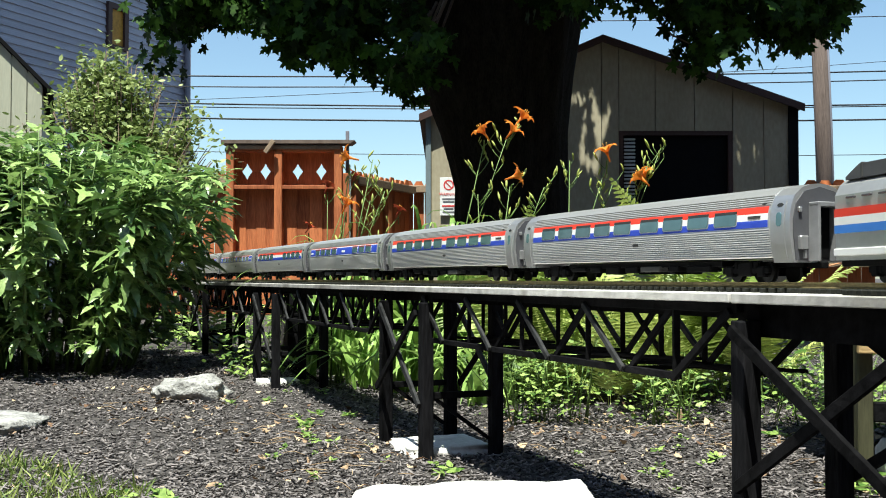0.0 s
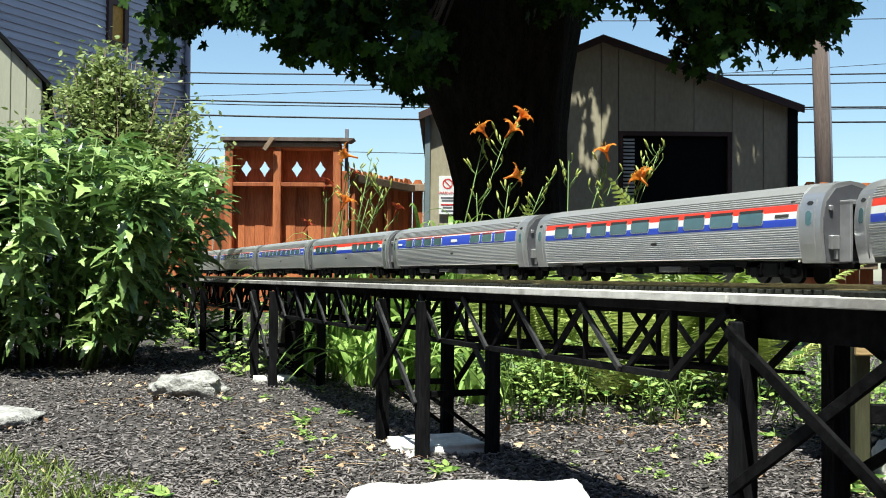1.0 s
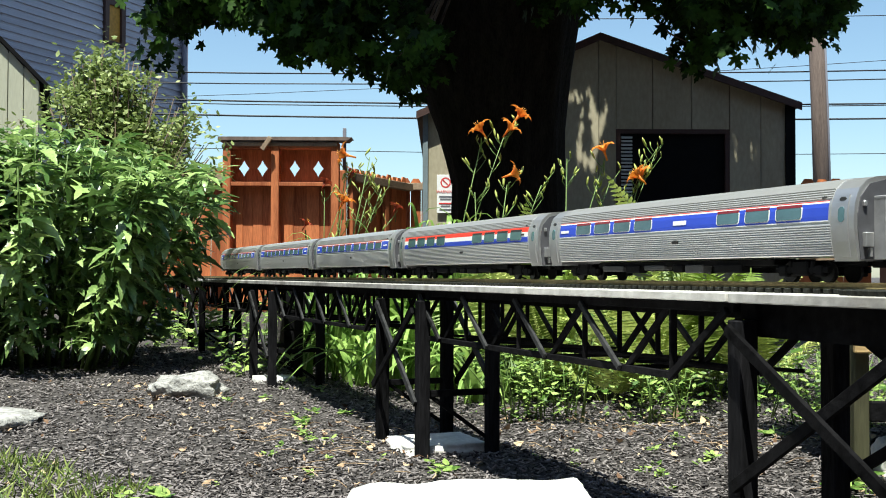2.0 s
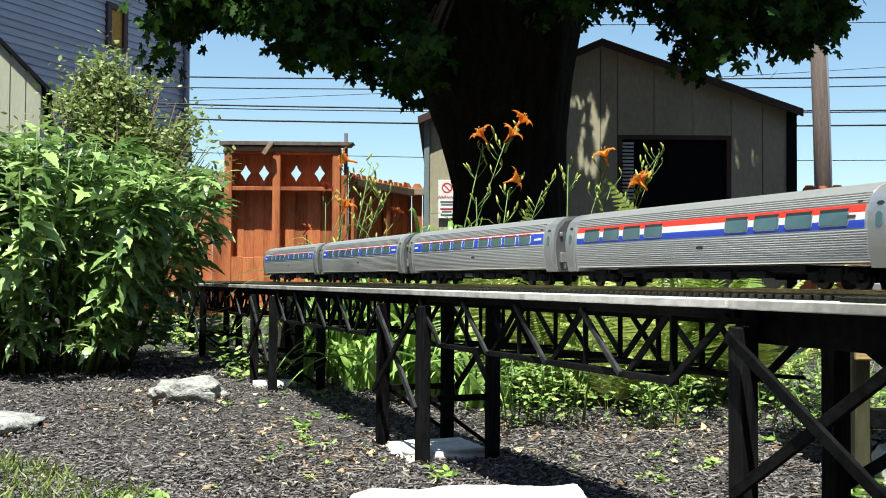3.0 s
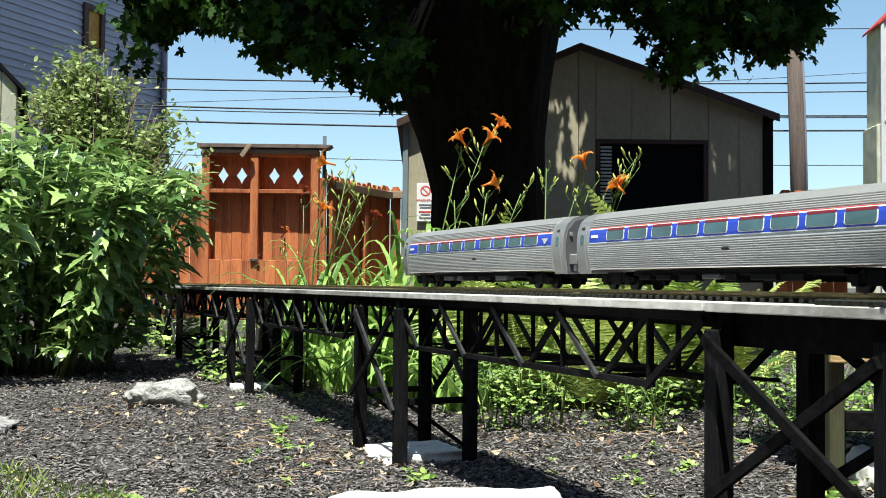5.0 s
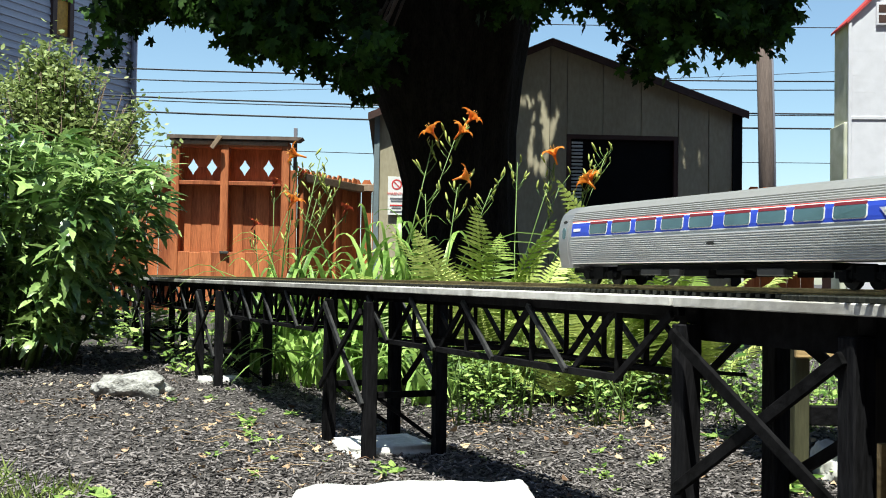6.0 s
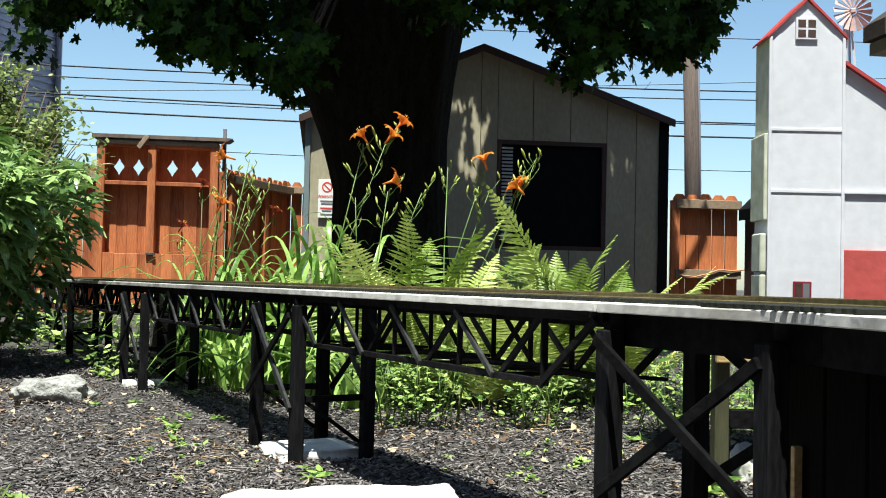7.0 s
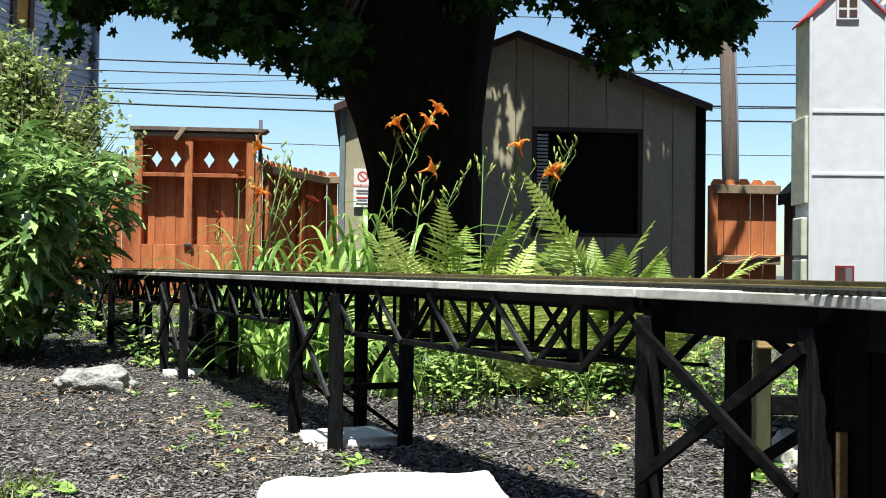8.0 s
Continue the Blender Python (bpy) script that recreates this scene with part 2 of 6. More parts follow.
def boxed(lo, hi, bevel=0.0, m=None):
    return box(bmesh.new(), lo, hi, m, bevel)


def beam(a, b, w, h, bevel=0.0, up=(0, 0, 1)):
    """A timber from a to b, w wide and h high."""
    a, b = Vector(a), Vector(b)
    d = (b - a)
    z = Vector(up)
    x = d.normalized()
    y = z.cross(x)
    if y.length < 1e-4:
        y = Vector((0, 1, 0))
    y.normalize()
    z = x.cross(y)
    m = Matrix((x, y, z)).transposed().to_4x4()
    m.translation = a
    return boxed((0, -w / 2, -h / 2), (d.length, w / 2, h / 2), bevel, m)


def tube(points, radii, sides=8):
    """A round, tapering rod along points."""
    bm = bmesh.new()
    rings = []
    pts = [Vector(p) for p in points]
    for i, p in enumerate(pts):
        d = (pts[min(i + 1, len(pts) - 1)] - pts[max(i - 1, 0)]).normalized()
        a = d.orthogonal().normalized() if abs(d.z) > 0.95 else Vector((0, 0, 1)).cross(d).normalized()
        if abs(d.z) > 0.95:
            a = Vector((1, 0, 0)) - d * d.x
            a.normalize()
        b = d.cross(a)
        r = radii[i] if isinstance(radii, (list, tuple)) else radii
        rings.append([bm.verts.new(p + (a * math.cos(k / sides * math.tau) + b * math.sin(k / sides * math.tau)) * r) for k in range(sides)])
    for r0, r1 in zip(rings, rings[1:]):
        for k in range(sides):
            bm.faces.new((r0[k], r0[(k + 1) % sides], r1[(k + 1) % sides], r1[k])).smooth = True
    bm.faces.new(rings[0][::-1])
    bm.faces.new(rings[-1])
    return bm


def extrude(outline, y0, y1, m=None):
    """A prism: an outline in x and z, from y0 to y1."""
    bm = bmesh.new()
    a = [bm.verts.new((x, y0, z)) for x, z in outline]
    b = [bm.verts.new((x, y1, z)) for x, z in outline]
    n = len(a)
    bm.faces.new(a)
    bm.faces.new(b[::-1])
    for i in range(n):
        bm.faces.new((a[i], b[i], b[(i + 1) % n], a[(i + 1) % n]))
    bmesh.ops.recalc_face_normals(bm, faces=bm.faces[:])
    if m is not None:
        bmesh.ops.transform(bm, matrix=m, verts=bm.verts)
    return bm


# ---- ground ----
def rise(x, y):
    """The height of the soil."""
    h = 0.02 * noise.noise((x * 0.9, y * 0.9, 0.3)) + 0.008 * noise.noise((x * 4, y * 4, 1.3))
    h += 0.05 * min(1, max(0, (y - 3.2) / 2.0))
    return h if -14 < x < 14 else 0.02


def build_ground():
    xs = sorted(set([-900, -200, -60, -25, -14] + [round(-6 + i * 0.08, 3) for i in range(138)] + [7, 9, 14, 25, 60, 200, 900]))
    ys = sorted(set([-900, -200, -60, -20, -10, -5, -2] + [round(0 + i * 0.08, 3) for i in range(101)] + [9, 10, 11, 12, 14, 20, 30, 60, 200, 900]))
    verts = [(x, y, rise(x, y)) for y in ys for x in xs]
    n = len(xs)
    faces = [(j * n + i, j * n + i + 1, (j + 1) * n + i + 1, (j + 1) * n + i) for j in range(len(ys) - 1) for i in range(n - 1)]
    g = pydata("ground", verts, faces, M["mulch"], smooth=True)
    tagged(g, "dark shredded bark mulch over uneven garden soil", "ground", kind="structure")


build_ground()


def build_sky_blocks():
    """Plain unseen walls behind and beside the camera, added to cut the sky's fill."""
    for name, lo, hi in (("sky_block_south", (-16, -9.4, 0), (18, -9.0, 11)), ("sky_block_west", (-16.4, -9.0, 0), (-16, 9, 9)), ("sky_block_east", (18, -9.0, 0), (18.4, 9, 9))):
        bm = bmesh.new()
        bmesh.ops.create_cube(bm, size=1, matrix=Matrix.LocRotScale([(a + b) / 2 for a, b in zip(lo, hi)], None, [b - a for a, b in zip(lo, hi)]))
        me = bpy.data.meshes.new(name)
        bm.to_mesh(me)
        bm.free()
        me.materials.append(M["sky_block"])
        tagged(new(name, me), "plain dark unseen wall added to hold back sky light", "wall", kind="structure")


build_sky_blocks()

# ---- the line of the track ----
HEAD = 22.62                       # the straight's turn from the y axis
TX, TY, RAD, LEAVE = 0.5635, 1.43, 1.5, 1.0
DECK = EYE - 0.0214
RAIL = DECK + 0.0154


def line(s, off=0.0):
    """A place on the track: metres past the curve's start, and its heading; off: metres to the side that the camera is on."""
    a0 = radians(HEAD)
    if s <= 0:
        h, x, y = a0, TX + math.sin(a0) * s, TY - math.cos(a0) * s
    else:
        q = min(s, LEAVE)
        h = a0 - q / RAD
        cx, cy = TX - math.cos(a0) * RAD, TY - math.sin(a0) * RAD
        x, y = cx + math.cos(h) * RAD, cy + math.sin(h) * RAD
        x, y = x + math.sin(h) * (s - q), y - math.cos(h) * (s - q)
    return Vector((x - math.cos(h) * off, y - math.sin(h) * off, 0)), h


def s_at(y):
    return -(y - TY) / math.cos(radians(HEAD))


def at_line(s, off, z):
    p, h = line(s, off)
    return Vector((p.x, p.y, z))


def track_pose(s, off, z):
    """x forwards along the track, y to its left (away from the camera), z up."""
    p, h = line(s, off)
    return pose(p.x, p.y, z, 0, 0, math.degrees(h) - 90)


# ---- trestle ----
POST_OFF, POST_W = 0.088, 0.031
CAP_TOP = DECK - 0.014
TOWERS = [(-0.123, 0.220), (-1.644, -1.344), (-3.268, -2.935), (s_at(5.92), s_at(5.60)), (s_at(7.4), s_at(7.08))]
BACK_TOWERS = [(1.35, 1.68), (2.9, 3.23), (4.45, 4.78), (6.0, 6.33), (7.55, 7.88), (9.1, 9.43)]


def build_tower(s0, s1, swap=False, po=POST_OFF):
    a, b = at_line(s0, 0, 0), at_line(s1, 0, 0)
    mid = (a + b) / 2
    label = "black stained timber trestle tower with crossed braces"
    t = empty("trestle_tower", pose(mid.x, mid.y, 0), label, "trestle", "towers under the track")
    bring = Matrix.Translation((-mid.x, -mid.y, 0))
    top = CAP_TOP - 0.026

    def add(name, bm, mat="black_wood", lab=""):
        bmesh.ops.transform(bm, matrix=bring, verts=bm.verts)
        return part(name, bm, M[mat], t, lab)

    for s in (s0, s1):
        for off in (po, -po):
            p = at_line(s, off, 0)
            h = line(s)[1]
            g = min(rise(p.x, p.y), 0.06) - 0.03
            add("post", box(bmesh.new(), (-POST_W / 2, -POST_W / 2, g), (POST_W / 2, POST_W / 2, top), pose(p.x, p.y, 0, 0, 0, math.degrees(h)), 0.002))
        add("cap_beam", beam(at_line(s, po - 0.012, top + 0.013), at_line(s, 0.012 - po, top + 0.013), 0.03, 0.026, 0.002), "black_wood_h")
        if swap:
            continue
        add("cross_tie", beam(at_line(s, po - 0.016, 0.165), at_line(s, -po + 0.016, 0.165), 0.012, 0.016, 0.001), "black_wood_h")
    for off in (po + POST_W / 2 + 0.004, -po - POST_W / 2 - 0.004):
        hi, lo = top - 0.012, 0.20 if swap else 0.14
        out = off + (0.0085 if off > 0 else -0.0085)
        first, second = (out, off) if swap else (off, out)
        # the falling brace gets the lighter, painted-in sun colour on most towers
        add("brace", beam(at_line(s0, first, hi), at_line(s1, first, lo), 0.008, 0.017, 0.001), "black_wood_h" if swap else "sunlit_stick")
        add("brace", beam(at_line(s1, second, hi - 0.012), at_line(s0, second, 0.16), 0.008, 0.017, 0.001), "black_wood_h")
    for s in () if swap else (s0, s1):
        add("brace", beam(at_line(s, po - 0.02, 0.16), at_line(s, -po + 0.02, 0.05), 0.006, 0.010, 0.001), "black_wood_h")
    return t


for i, (u, v) in enumerate(TOWERS + BACK_TOWERS):
    build_tower(u, v, i == 0, 0.086 if i == 0 or i > 4 else 0.097)


TRUSS_OFF, PANEL = 0.080, 0.269


def build_truss(s0, s1):
    """A pair of timber trusses under the deck between two towers: braces in a zigzag with a post at every upper joint."""
    a, b = at_line(s0, 0, 0), at_line(s1, 0, 0)
    mid = (a + b) / 2
    t = empty("truss_span", pose(mid.x, mid.y, 0), "black timber truss span under a narrow deck", "trestle", "truss spans")
    bring = Matrix.Translation((-mid.x, -mid.y, 0))
    zt, zb = CAP_TOP - 0.008, 0.305
    end = s1 - 0.160                              # the lower chord stops short of the near tower
    joints = [end - 0.141 - PANEL * k for k in range(3, -1, -1)]

    def add(name, bm, mat="black_wood_h"):
        bmesh.ops.transform(bm, matrix=bring, verts=bm.verts)
        part(name, bm, M[mat], t)

    for off in (TRUSS_OFF, -TRUSS_OFF):
        sg = 1 if off > 0 else -1
        out = off + 0.011 * sg
        add("top_chord", beam(at_line(s0, off, zt), at_line(s1, off, zt), 0.014, 0.015, 0.001))
        add("bottom_chord", beam(at_line(joints[0] - 0.10, off, zb), at_line(end + 0.006, off, zb), 0.014, 0.012, 0.001))
        for k, s in enumerate(joints):
            # falling diagonals carry painted-in sunlight
            add("diagonal", beam(at_line(s - PANEL / 2, out, zt - 0.004), at_line(s, out, zb), 0.007, 0.011, 0.001), "sunlit_stick")
            add("diagonal", beam(at_line(s + 0.006, off, zb), at_line(s + PANEL / 2, off, zt), 0.008, 0.011, 0.001))
            add("vertical", beam(at_line(s - PANEL / 2, off, zb), at_line(s - PANEL / 2, off, zt), 0.009, 0.010, 0.001, up=(0, 1, 0)))
            if sg < 0:
                add("diagonal", beam(at_line(s, out, zt), at_line(s + PANEL / 2, out, zb), 0.007, 0.010, 0.001))
                add("vertical", beam(at_line(s, off, zb), at_line(s, off, zt), 0.009, 0.010, 0.001, up=(0, 1, 0)))
        add("vertical", beam(at_line(end, off, zb), at_line(end, off, zt), 0.011, 0.012, 0.001, up=(0, 1, 0)))
        add("diagonal", beam(at_line(end + 0.004, out, zb - 0.004), at_line(s1 - 0.01, out, zt - 0.004), 0.008, 0.012, 0.001))
    for k, s in enumerate(joints):
        add("cross_strut", beam(at_line(s, TRUSS_OFF - 0.008, zb), at_line(s, 0.008 - TRUSS_OFF, zb), 0.010, 0.008, 0.001))
        add("cross_brace", beam(at_line(s, TRUSS_OFF - 0.008, zb + 0.012), at_line(s + PANEL, 0.008 - TRUSS_OFF, zb + 0.012), 0.007, 0.006, 0.001))
    return t


SPANS = [(TOWERS[i + 1][1], TOWERS[i][0]) for i in range(4)]
for u, v in SPANS:
    build_truss(u + 0.018, v - 0.018)


def build_deck():
    d = empty("trestle_deck", pose(0, 0, 0), "weathered grey plank deck carrying the track", "deck")
    cuts = [(s_at(7.6), TOWERS[3][1]), (TOWERS[3][1], TOWERS[2][0] + 0.3), (TOWERS[2][0] + 0.3, TOWERS[1][1] - 0.06),
            (TOWERS[1][1] - 0.06, TOWERS[0][0] - 0.012)]
    for k, (u, v) in enumerate(cuts):
        bm = bmesh.new()
        w = 0.103 + 0.002 * (k % 2)
        for off0, off1 in ((w, 0.004), (0.0, -w)):
            a, b = (off0 + off1) / 2, abs(off0 - off1)
            m = beam(at_line(u + 0.002, a, DECK - 0.007), at_line(v - 0.002, a, DECK - 0.007), b, 0.0138, 0.0015)
            merge(bm, m)
        part("plank", bm, M["deck" if k > 2 else "deck_far"], d)
        for off in (0.03, -0.03):
            part("stringer", beam(at_line(u, off, CAP_TOP - 0.014), at_line(v, off, CAP_TOP - 0.014), 0.025, 0.024), M["black_wood_h"], d, "black stained stringer")
    # the wider boards round the curve
    s = TOWERS[0][0] - 0.008
    while s < 10.0:
        e = s + (0.42 if s < 1.2 else 1.2)
        w = 0.102
        a, b = at_line(s + 0.001, 0, DECK - 0.0075), at_line(e - 0.001, 0, DECK - 0.0075)
        part("plank", beam(a, b, w * 2, 0.0145, 0.0015), M["deck"], d)
        part("stringer", beam(a - Vector((0, 0, 0.032)), b - Vector((0, 0, 0.032)), 0.13, 0.048), M["black_wood_h"], d, "black stained stringer")
        s = e
    return d


build_deck()


def build_track():
    t = empty("track", pose(0, 0, 0), "narrow brass model railway track on brown plastic ties", "track")
    for off in (0.0225, -0.0225):
        vs, fs = [], []
        ss = [s_at(7.6) + k * (-s_at(7.6) / 4) for k in range(4)] + [k * 0.05 for k in range(int(LEAVE / 0.05) + 1)] + [10.0]
        prof = [(-0.004, 0.0), (0.004, 0.0), (0.004, 0.001), (0.0012, 0.0022), (0.0012, 0.0062), (0.0024, 0.0068), (0.0024, 0.0084), (-0.0024, 0.0084), (-0.0024, 0.0068), (-0.0012, 0.0062), (-0.0012, 0.0022), (-0.004, 0.001)]
        for s in ss:
            for o, z in prof:
                vs.append(at_line(s, off + o, RAIL - 0.0084 + z))
        n = len(prof)
        for k in range(len(ss) - 1):
            for q in range(n):
                fs.append((k * n + q, (k + 1) * n + q, (k + 1) * n + (q + 1) % n, k * n + (q + 1) % n))
        pydata("rail", vs, fs, M["rail"], t)
    bm = boxed((-0.0046, -0.046, 0), (0.0046, 0.046, 0.0070), 0.0012)
    me = bpy.data.meshes.new("tie")
    bm.to_mesh(me)
    bm.free()
    me.materials.append(M["tie"])
    s = -3.55
    while s < 1.3:
        if 0.09 < s < 0.42:
            # the ties lengthen towards a turnout
            reach = 0.100 + 0.010 * min(1, (s - 0.085) / 0.055)
            long_tie = part("tie", boxed((-0.0046, -reach, 0), (0.0046, 0.046, 0.0070), 0.0012), M["tie"], t)
            long_tie.matrix_basis = track_pose(s, 0, DECK)
        else:
            share("tie", me, t, track_pose(s, 0, DECK))
        s += 0.0195
    bm = bmesh.new()
    for u, v in ((s_at(7.6), -3.55), (1.3, 10.0)):
        s = u
        while s < v:
            box(bm, (-0.0055, -0.046, 0), (0.0055, 0.046, 0.007), track_pose(s, 0, DECK))
            s += 0.0195
    tagged(part("far_ties", bm, M["tie"], t), "brown plastic ties", kind="stuff")


build_track()


# ---- train ----
CAR, GAP = 0.822, 0.048
PITCH = CAR + GAP
SIDE = [(0.0475, 0.0300), (0.0500, 0.040), (0.0530, 0.055), (0.0545, 0.072), (0.0545, 0.088), (0.0530, 0.102), (0.0495, 0.115), (0.0430, 0.127), (0.0320, 0.1355), (0.0170, 0.1405), (0.0, 0.1422)]


def side_y(z):
    for (y0, z0), (y1, z1) in zip(SIDE, SIDE[1:]):
        if z0 <= z <= z1:
            return y0 + (y1 - y0) * (z - z0) / (z1 - z0)
    return SIDE[0][0]


def shell(x0, x1, ribs=True, grow=0.0, zmin=0.0300):
    """The tube of a coach between x0 and x1, fluted above and below the windows."""
    prof = []
    z = zmin
    k = 0
    while z < 0.127:
        r = 0.0
        if ribs and (0.036 < z < 0.078 or 0.113 < z < 0.127):
            r = 0.0010 if k % 2 else -0.0006
        prof.append((side_y(z) + r + grow, z))
        z += 0.00165 if ribs else 0.006
        k += 1
    prof += [(y + grow, q + grow) for y, q in SIDE if q > 0.1272]
    full = prof + [(-y, q) for y, q in prof[-2::-1]]
    bm = bmesh.new()
    a = [bm.verts.new((x0, y, q)) for y, q in full]
    b = [bm.verts.new((x1, y, q)) for y, q in full]
    for i in range(len(full) - 1):
        bm.faces.new((a[i], a[i + 1], b[i + 1], b[i]))
    bm.faces.new(a[::-1])
    bm.faces.new(b)
    bm.faces.new((a[0], b[0], b[-1], a[-1]))
    bmesh.ops.recalc_face_normals(bm, faces=bm.faces[:])
    return bm


def skin(bm, x0, x1, z0, z1, out, sign, mi=0, n=4):
    """A thin sheet laid on the coach's side."""
    rows = []
    for k in range(n + 1):
        z = z0 + (z1 - z0) * k / n
        y = sign * (side_y(z) + out)
        q = y - sign * (out + 0.0015)
        rows.append([bm.verts.new(c) for c in ((x0, y, z), (x1, y, z), (x1, q, z), (x0, q, z))])
    for a, b in zip(rows, rows[1:]):
        for i in (0, 1, 3):
            bm.faces.new((a[i], a[(i + 1) % 4], b[(i + 1) % 4], b[i])).material_index = mi
    bm.faces.new(rows[0])
    bm.faces.new(rows[-1][::-1])
    bmesh.ops.recalc_face_normals(bm, faces=bm.faces[:])
    return bm


def pane_bm(x0, x1, z0, z1, out, sign):
    """A window with cut corners, laid on the side."""
    c = 0.0032
    pts = [(x0 + c, z0), (x1 - c, z0), (x1, z0 + c), (x1, z1 - c), (x1 - c, z1), (x0 + c, z1), (x0, z1 - c), (x0, z0 + c)]
    bm = bmesh.new()
    a = [bm.verts.new((x, sign * (side_y(z) + out), z)) for x, z in pts]
    b = [bm.verts.new((x, sign * (side_y(z) - 0.002), z)) for x, z in pts]
    bm.faces.new(a if sign < 0 else a[::-1])
    for i in range(8):
        bm.faces.new((a[i], b[i], b[(i + 1) % 8], a[(i + 1) % 8]))
    return bm


def wheel_bm(r, w):
    bm = bmesh.new()
    for rr, w0, w1 in ((r, -w / 2, w / 2), (r * 1.12, w / 2, w / 2 + 0.0015), (r * 0.45, -w / 2 - 0.002, -w / 2)):
        t = bmesh.new()
        bmesh.ops.create_cone(t, cap_ends=True, segments=20, radius1=rr, radius2=rr, depth=w1 - w0)
        merge(bm, t, pose(0, (w0 + w1) / 2, 0, 90))
    return bm


SHARED = {}


def kept(name, make, mat):
    if name not in SHARED:
        bm = make()
        me = bpy.data.meshes.new(name)
        bm.to_mesh(me)
        bm.free()
        me.materials.append(mat)
        SHARED[name] = me
    return SHARED[name]


def truck_frame():
    bm = bmesh.new()
    for y in (0.036, -0.036):
        box(bm, (-0.052, y - 0.004, 0.013), (0.052, y + 0.004, 0.022), None, 0.0015)
        for x in (-0.036, 0.036):
            box(bm, (x - 0.008, y - 0.006, 0.008), (x + 0.008, y + 0.006, 0.024), None, 0.002)
        box(bm, (-0.016, y - 0.006, 0.009), (0.016, y + 0.006, 0.030), None, 0.002)
        for x in (-0.022, 0.022):
            t = bmesh.new()
            bmesh.ops.create_cone(t, cap_ends=True, segments=10, radius1=0.0045, radius2=0.0045, depth=0.018)
            merge(bm, t, pose(x, y, 0.021))
    box(bm, (-0.014, -0.036, 0.016), (0.014, 0.036, 0.030), None, 0.002)
    return bm


def build_truck(car, x):
    t = share("truck", kept("truck", truck_frame, M["under"]), car, pose(x, 0, 0), "black four-wheel truck")
    for dx in (-0.036, 0.036):
        for sg in (-1, 1):
            share("wheel", kept("wheel", lambda: wheel_bm(0.0145, 0.005), M["wheel"]), t,
                  pose(dx, sg * 0.024, 0.0145, 0, 0, 0 if sg < 0 else 180), "dark metal wheel")
    return t


def lettering(parent, text_width, x, z, sign, height=0.005, mat="white", name="lettering"):
    """Small illegible lettering as plain bars."""
    bm = bmesh.new()
    skin(bm, x, x + text_width, z, z + height, 0.0016, sign, n=1)
    part(name, bm, M[mat], parent, "small white lettering")


def build_coach(scheme, group):
    red = scheme.startswith("red")
    label = {"red": "silver fluted passenger coach with red, white and blue stripes",
             "red_split": "silver fluted passenger coach striped red, white and blue, two window groups",
             "blue": "silver fluted passenger coach with a broad blue window stripe",
             "cafe": "silver fluted cafe car with blue stripe and a plain middle panel",
             "blue_last": "silver fluted last passenger coach with a broad blue window stripe"}[scheme]
    c = empty("passenger_coach", pose(0, 0, 0), label, "train car", group)
    x0, x1 = -CAR / 2, CAR / 2
    ve = 0.042
    part("body", shell(x0 + ve, x1 - ve, zmin=0.0355), M["silver"], c, "fluted silver shell")
    for a, b in ((x0, x0 + ve), (x1 - ve, x1)):
        end = part("vestibule", shell(a, b, False, -0.0006, 0.0285), M["silver_door"], c, "plain silver vestibule end")
        out = a if a == x0 else b
        d = -1 if a == x0 else 1
        for sg in (-1, 1):
            bm = bmesh.new()
            m0 = a + 0.010
            skin(bm, m0, m0 + 0.021, 0.034, 0.116, 0.0008, sg, n=8)
            door = part("door", bm, M["silver_door"], end, "silver vestibule door")
            part("door_window", pane_bm(m0 + 0.005, m0 + 0.016, 0.080, 0.100, 0.0014, sg), M["pane"], end)
            part("vent", pane_bm(m0 + 0.004, m0 + 0.017, 0.108, 0.1135, 0.0014, sg), M["gasket"], end)
        bm = bmesh.new()
        pr = [(-0.044, 0.031), (0.044, 0.031), (0.0485, 0.07), (0.0485, 0.09), (0.043, 0.113), (0.028, 0.130), (0.0, 0.1365), (-0.028, 0.130), (-0.043, 0.113), (-0.0485, 0.09), (-0.0485, 0.07)]
        part("end_wall", extrude(pr, 0, 0.0016, pose(out if d > 0 else out - 0.0016, 0, 0, 0, 0, -90)), M["end_wall"], c, "dark grey end wall")
        # end sheet with bellows and buffer plate
        bm = bmesh.new()
        w = 0.021
        box(bm, (min(out, out + d * w), -0.021, 0.030), (max(out, out + d * w), -0.016, 0.112), None, 0.001)
        box(bm, (min(out, out + d * w), 0.016, 0.030), (max(out, out + d * w), 0.021, 0.112), None, 0.001)
        box(bm, (min(out, out + d * w), -0.021, 0.107), (max(out, out + d * w), 0.021, 0.114), None, 0.001)
        part("diaphragm", bm, M["bellows"], c, "grey passage diaphragm")
        bm = bmesh.new()
        box(bm, (min(out, out + d * 0.004), -0.015, 0.034), (max(out, out + d * 0.004), 0.015, 0.106), None, 0.001)
        part("end_door", bm, M["under"], c, "dark grey end door")
        for sg in (-1, 1):
            part("cable_box", boxed((min(out, out + d * 0.008), sg * 0.034 - 0.007, 0.047), (max(out, out + d * 0.008), sg * 0.034 + 0.007, 0.066), 0.001), M["silver_door"], c, "grey cable box")
            part("end_lamp", boxed((min(out, out + d * 0.005), sg * 0.038 - 0.003, 0.100), (max(out, out + d * 0.005), sg * 0.038 + 0.003, 0.107), 0.001), M["silver_door"], c, "small silver end lamp")
            part("end_step", boxed((min(out, out + d * 0.006), sg * 0.030 - 0.002, 0.034), (max(out, out + d * 0.006), sg * 0.030 + 0.002, 0.046), 0.0005), M["silver_door"], c, "grey end step")
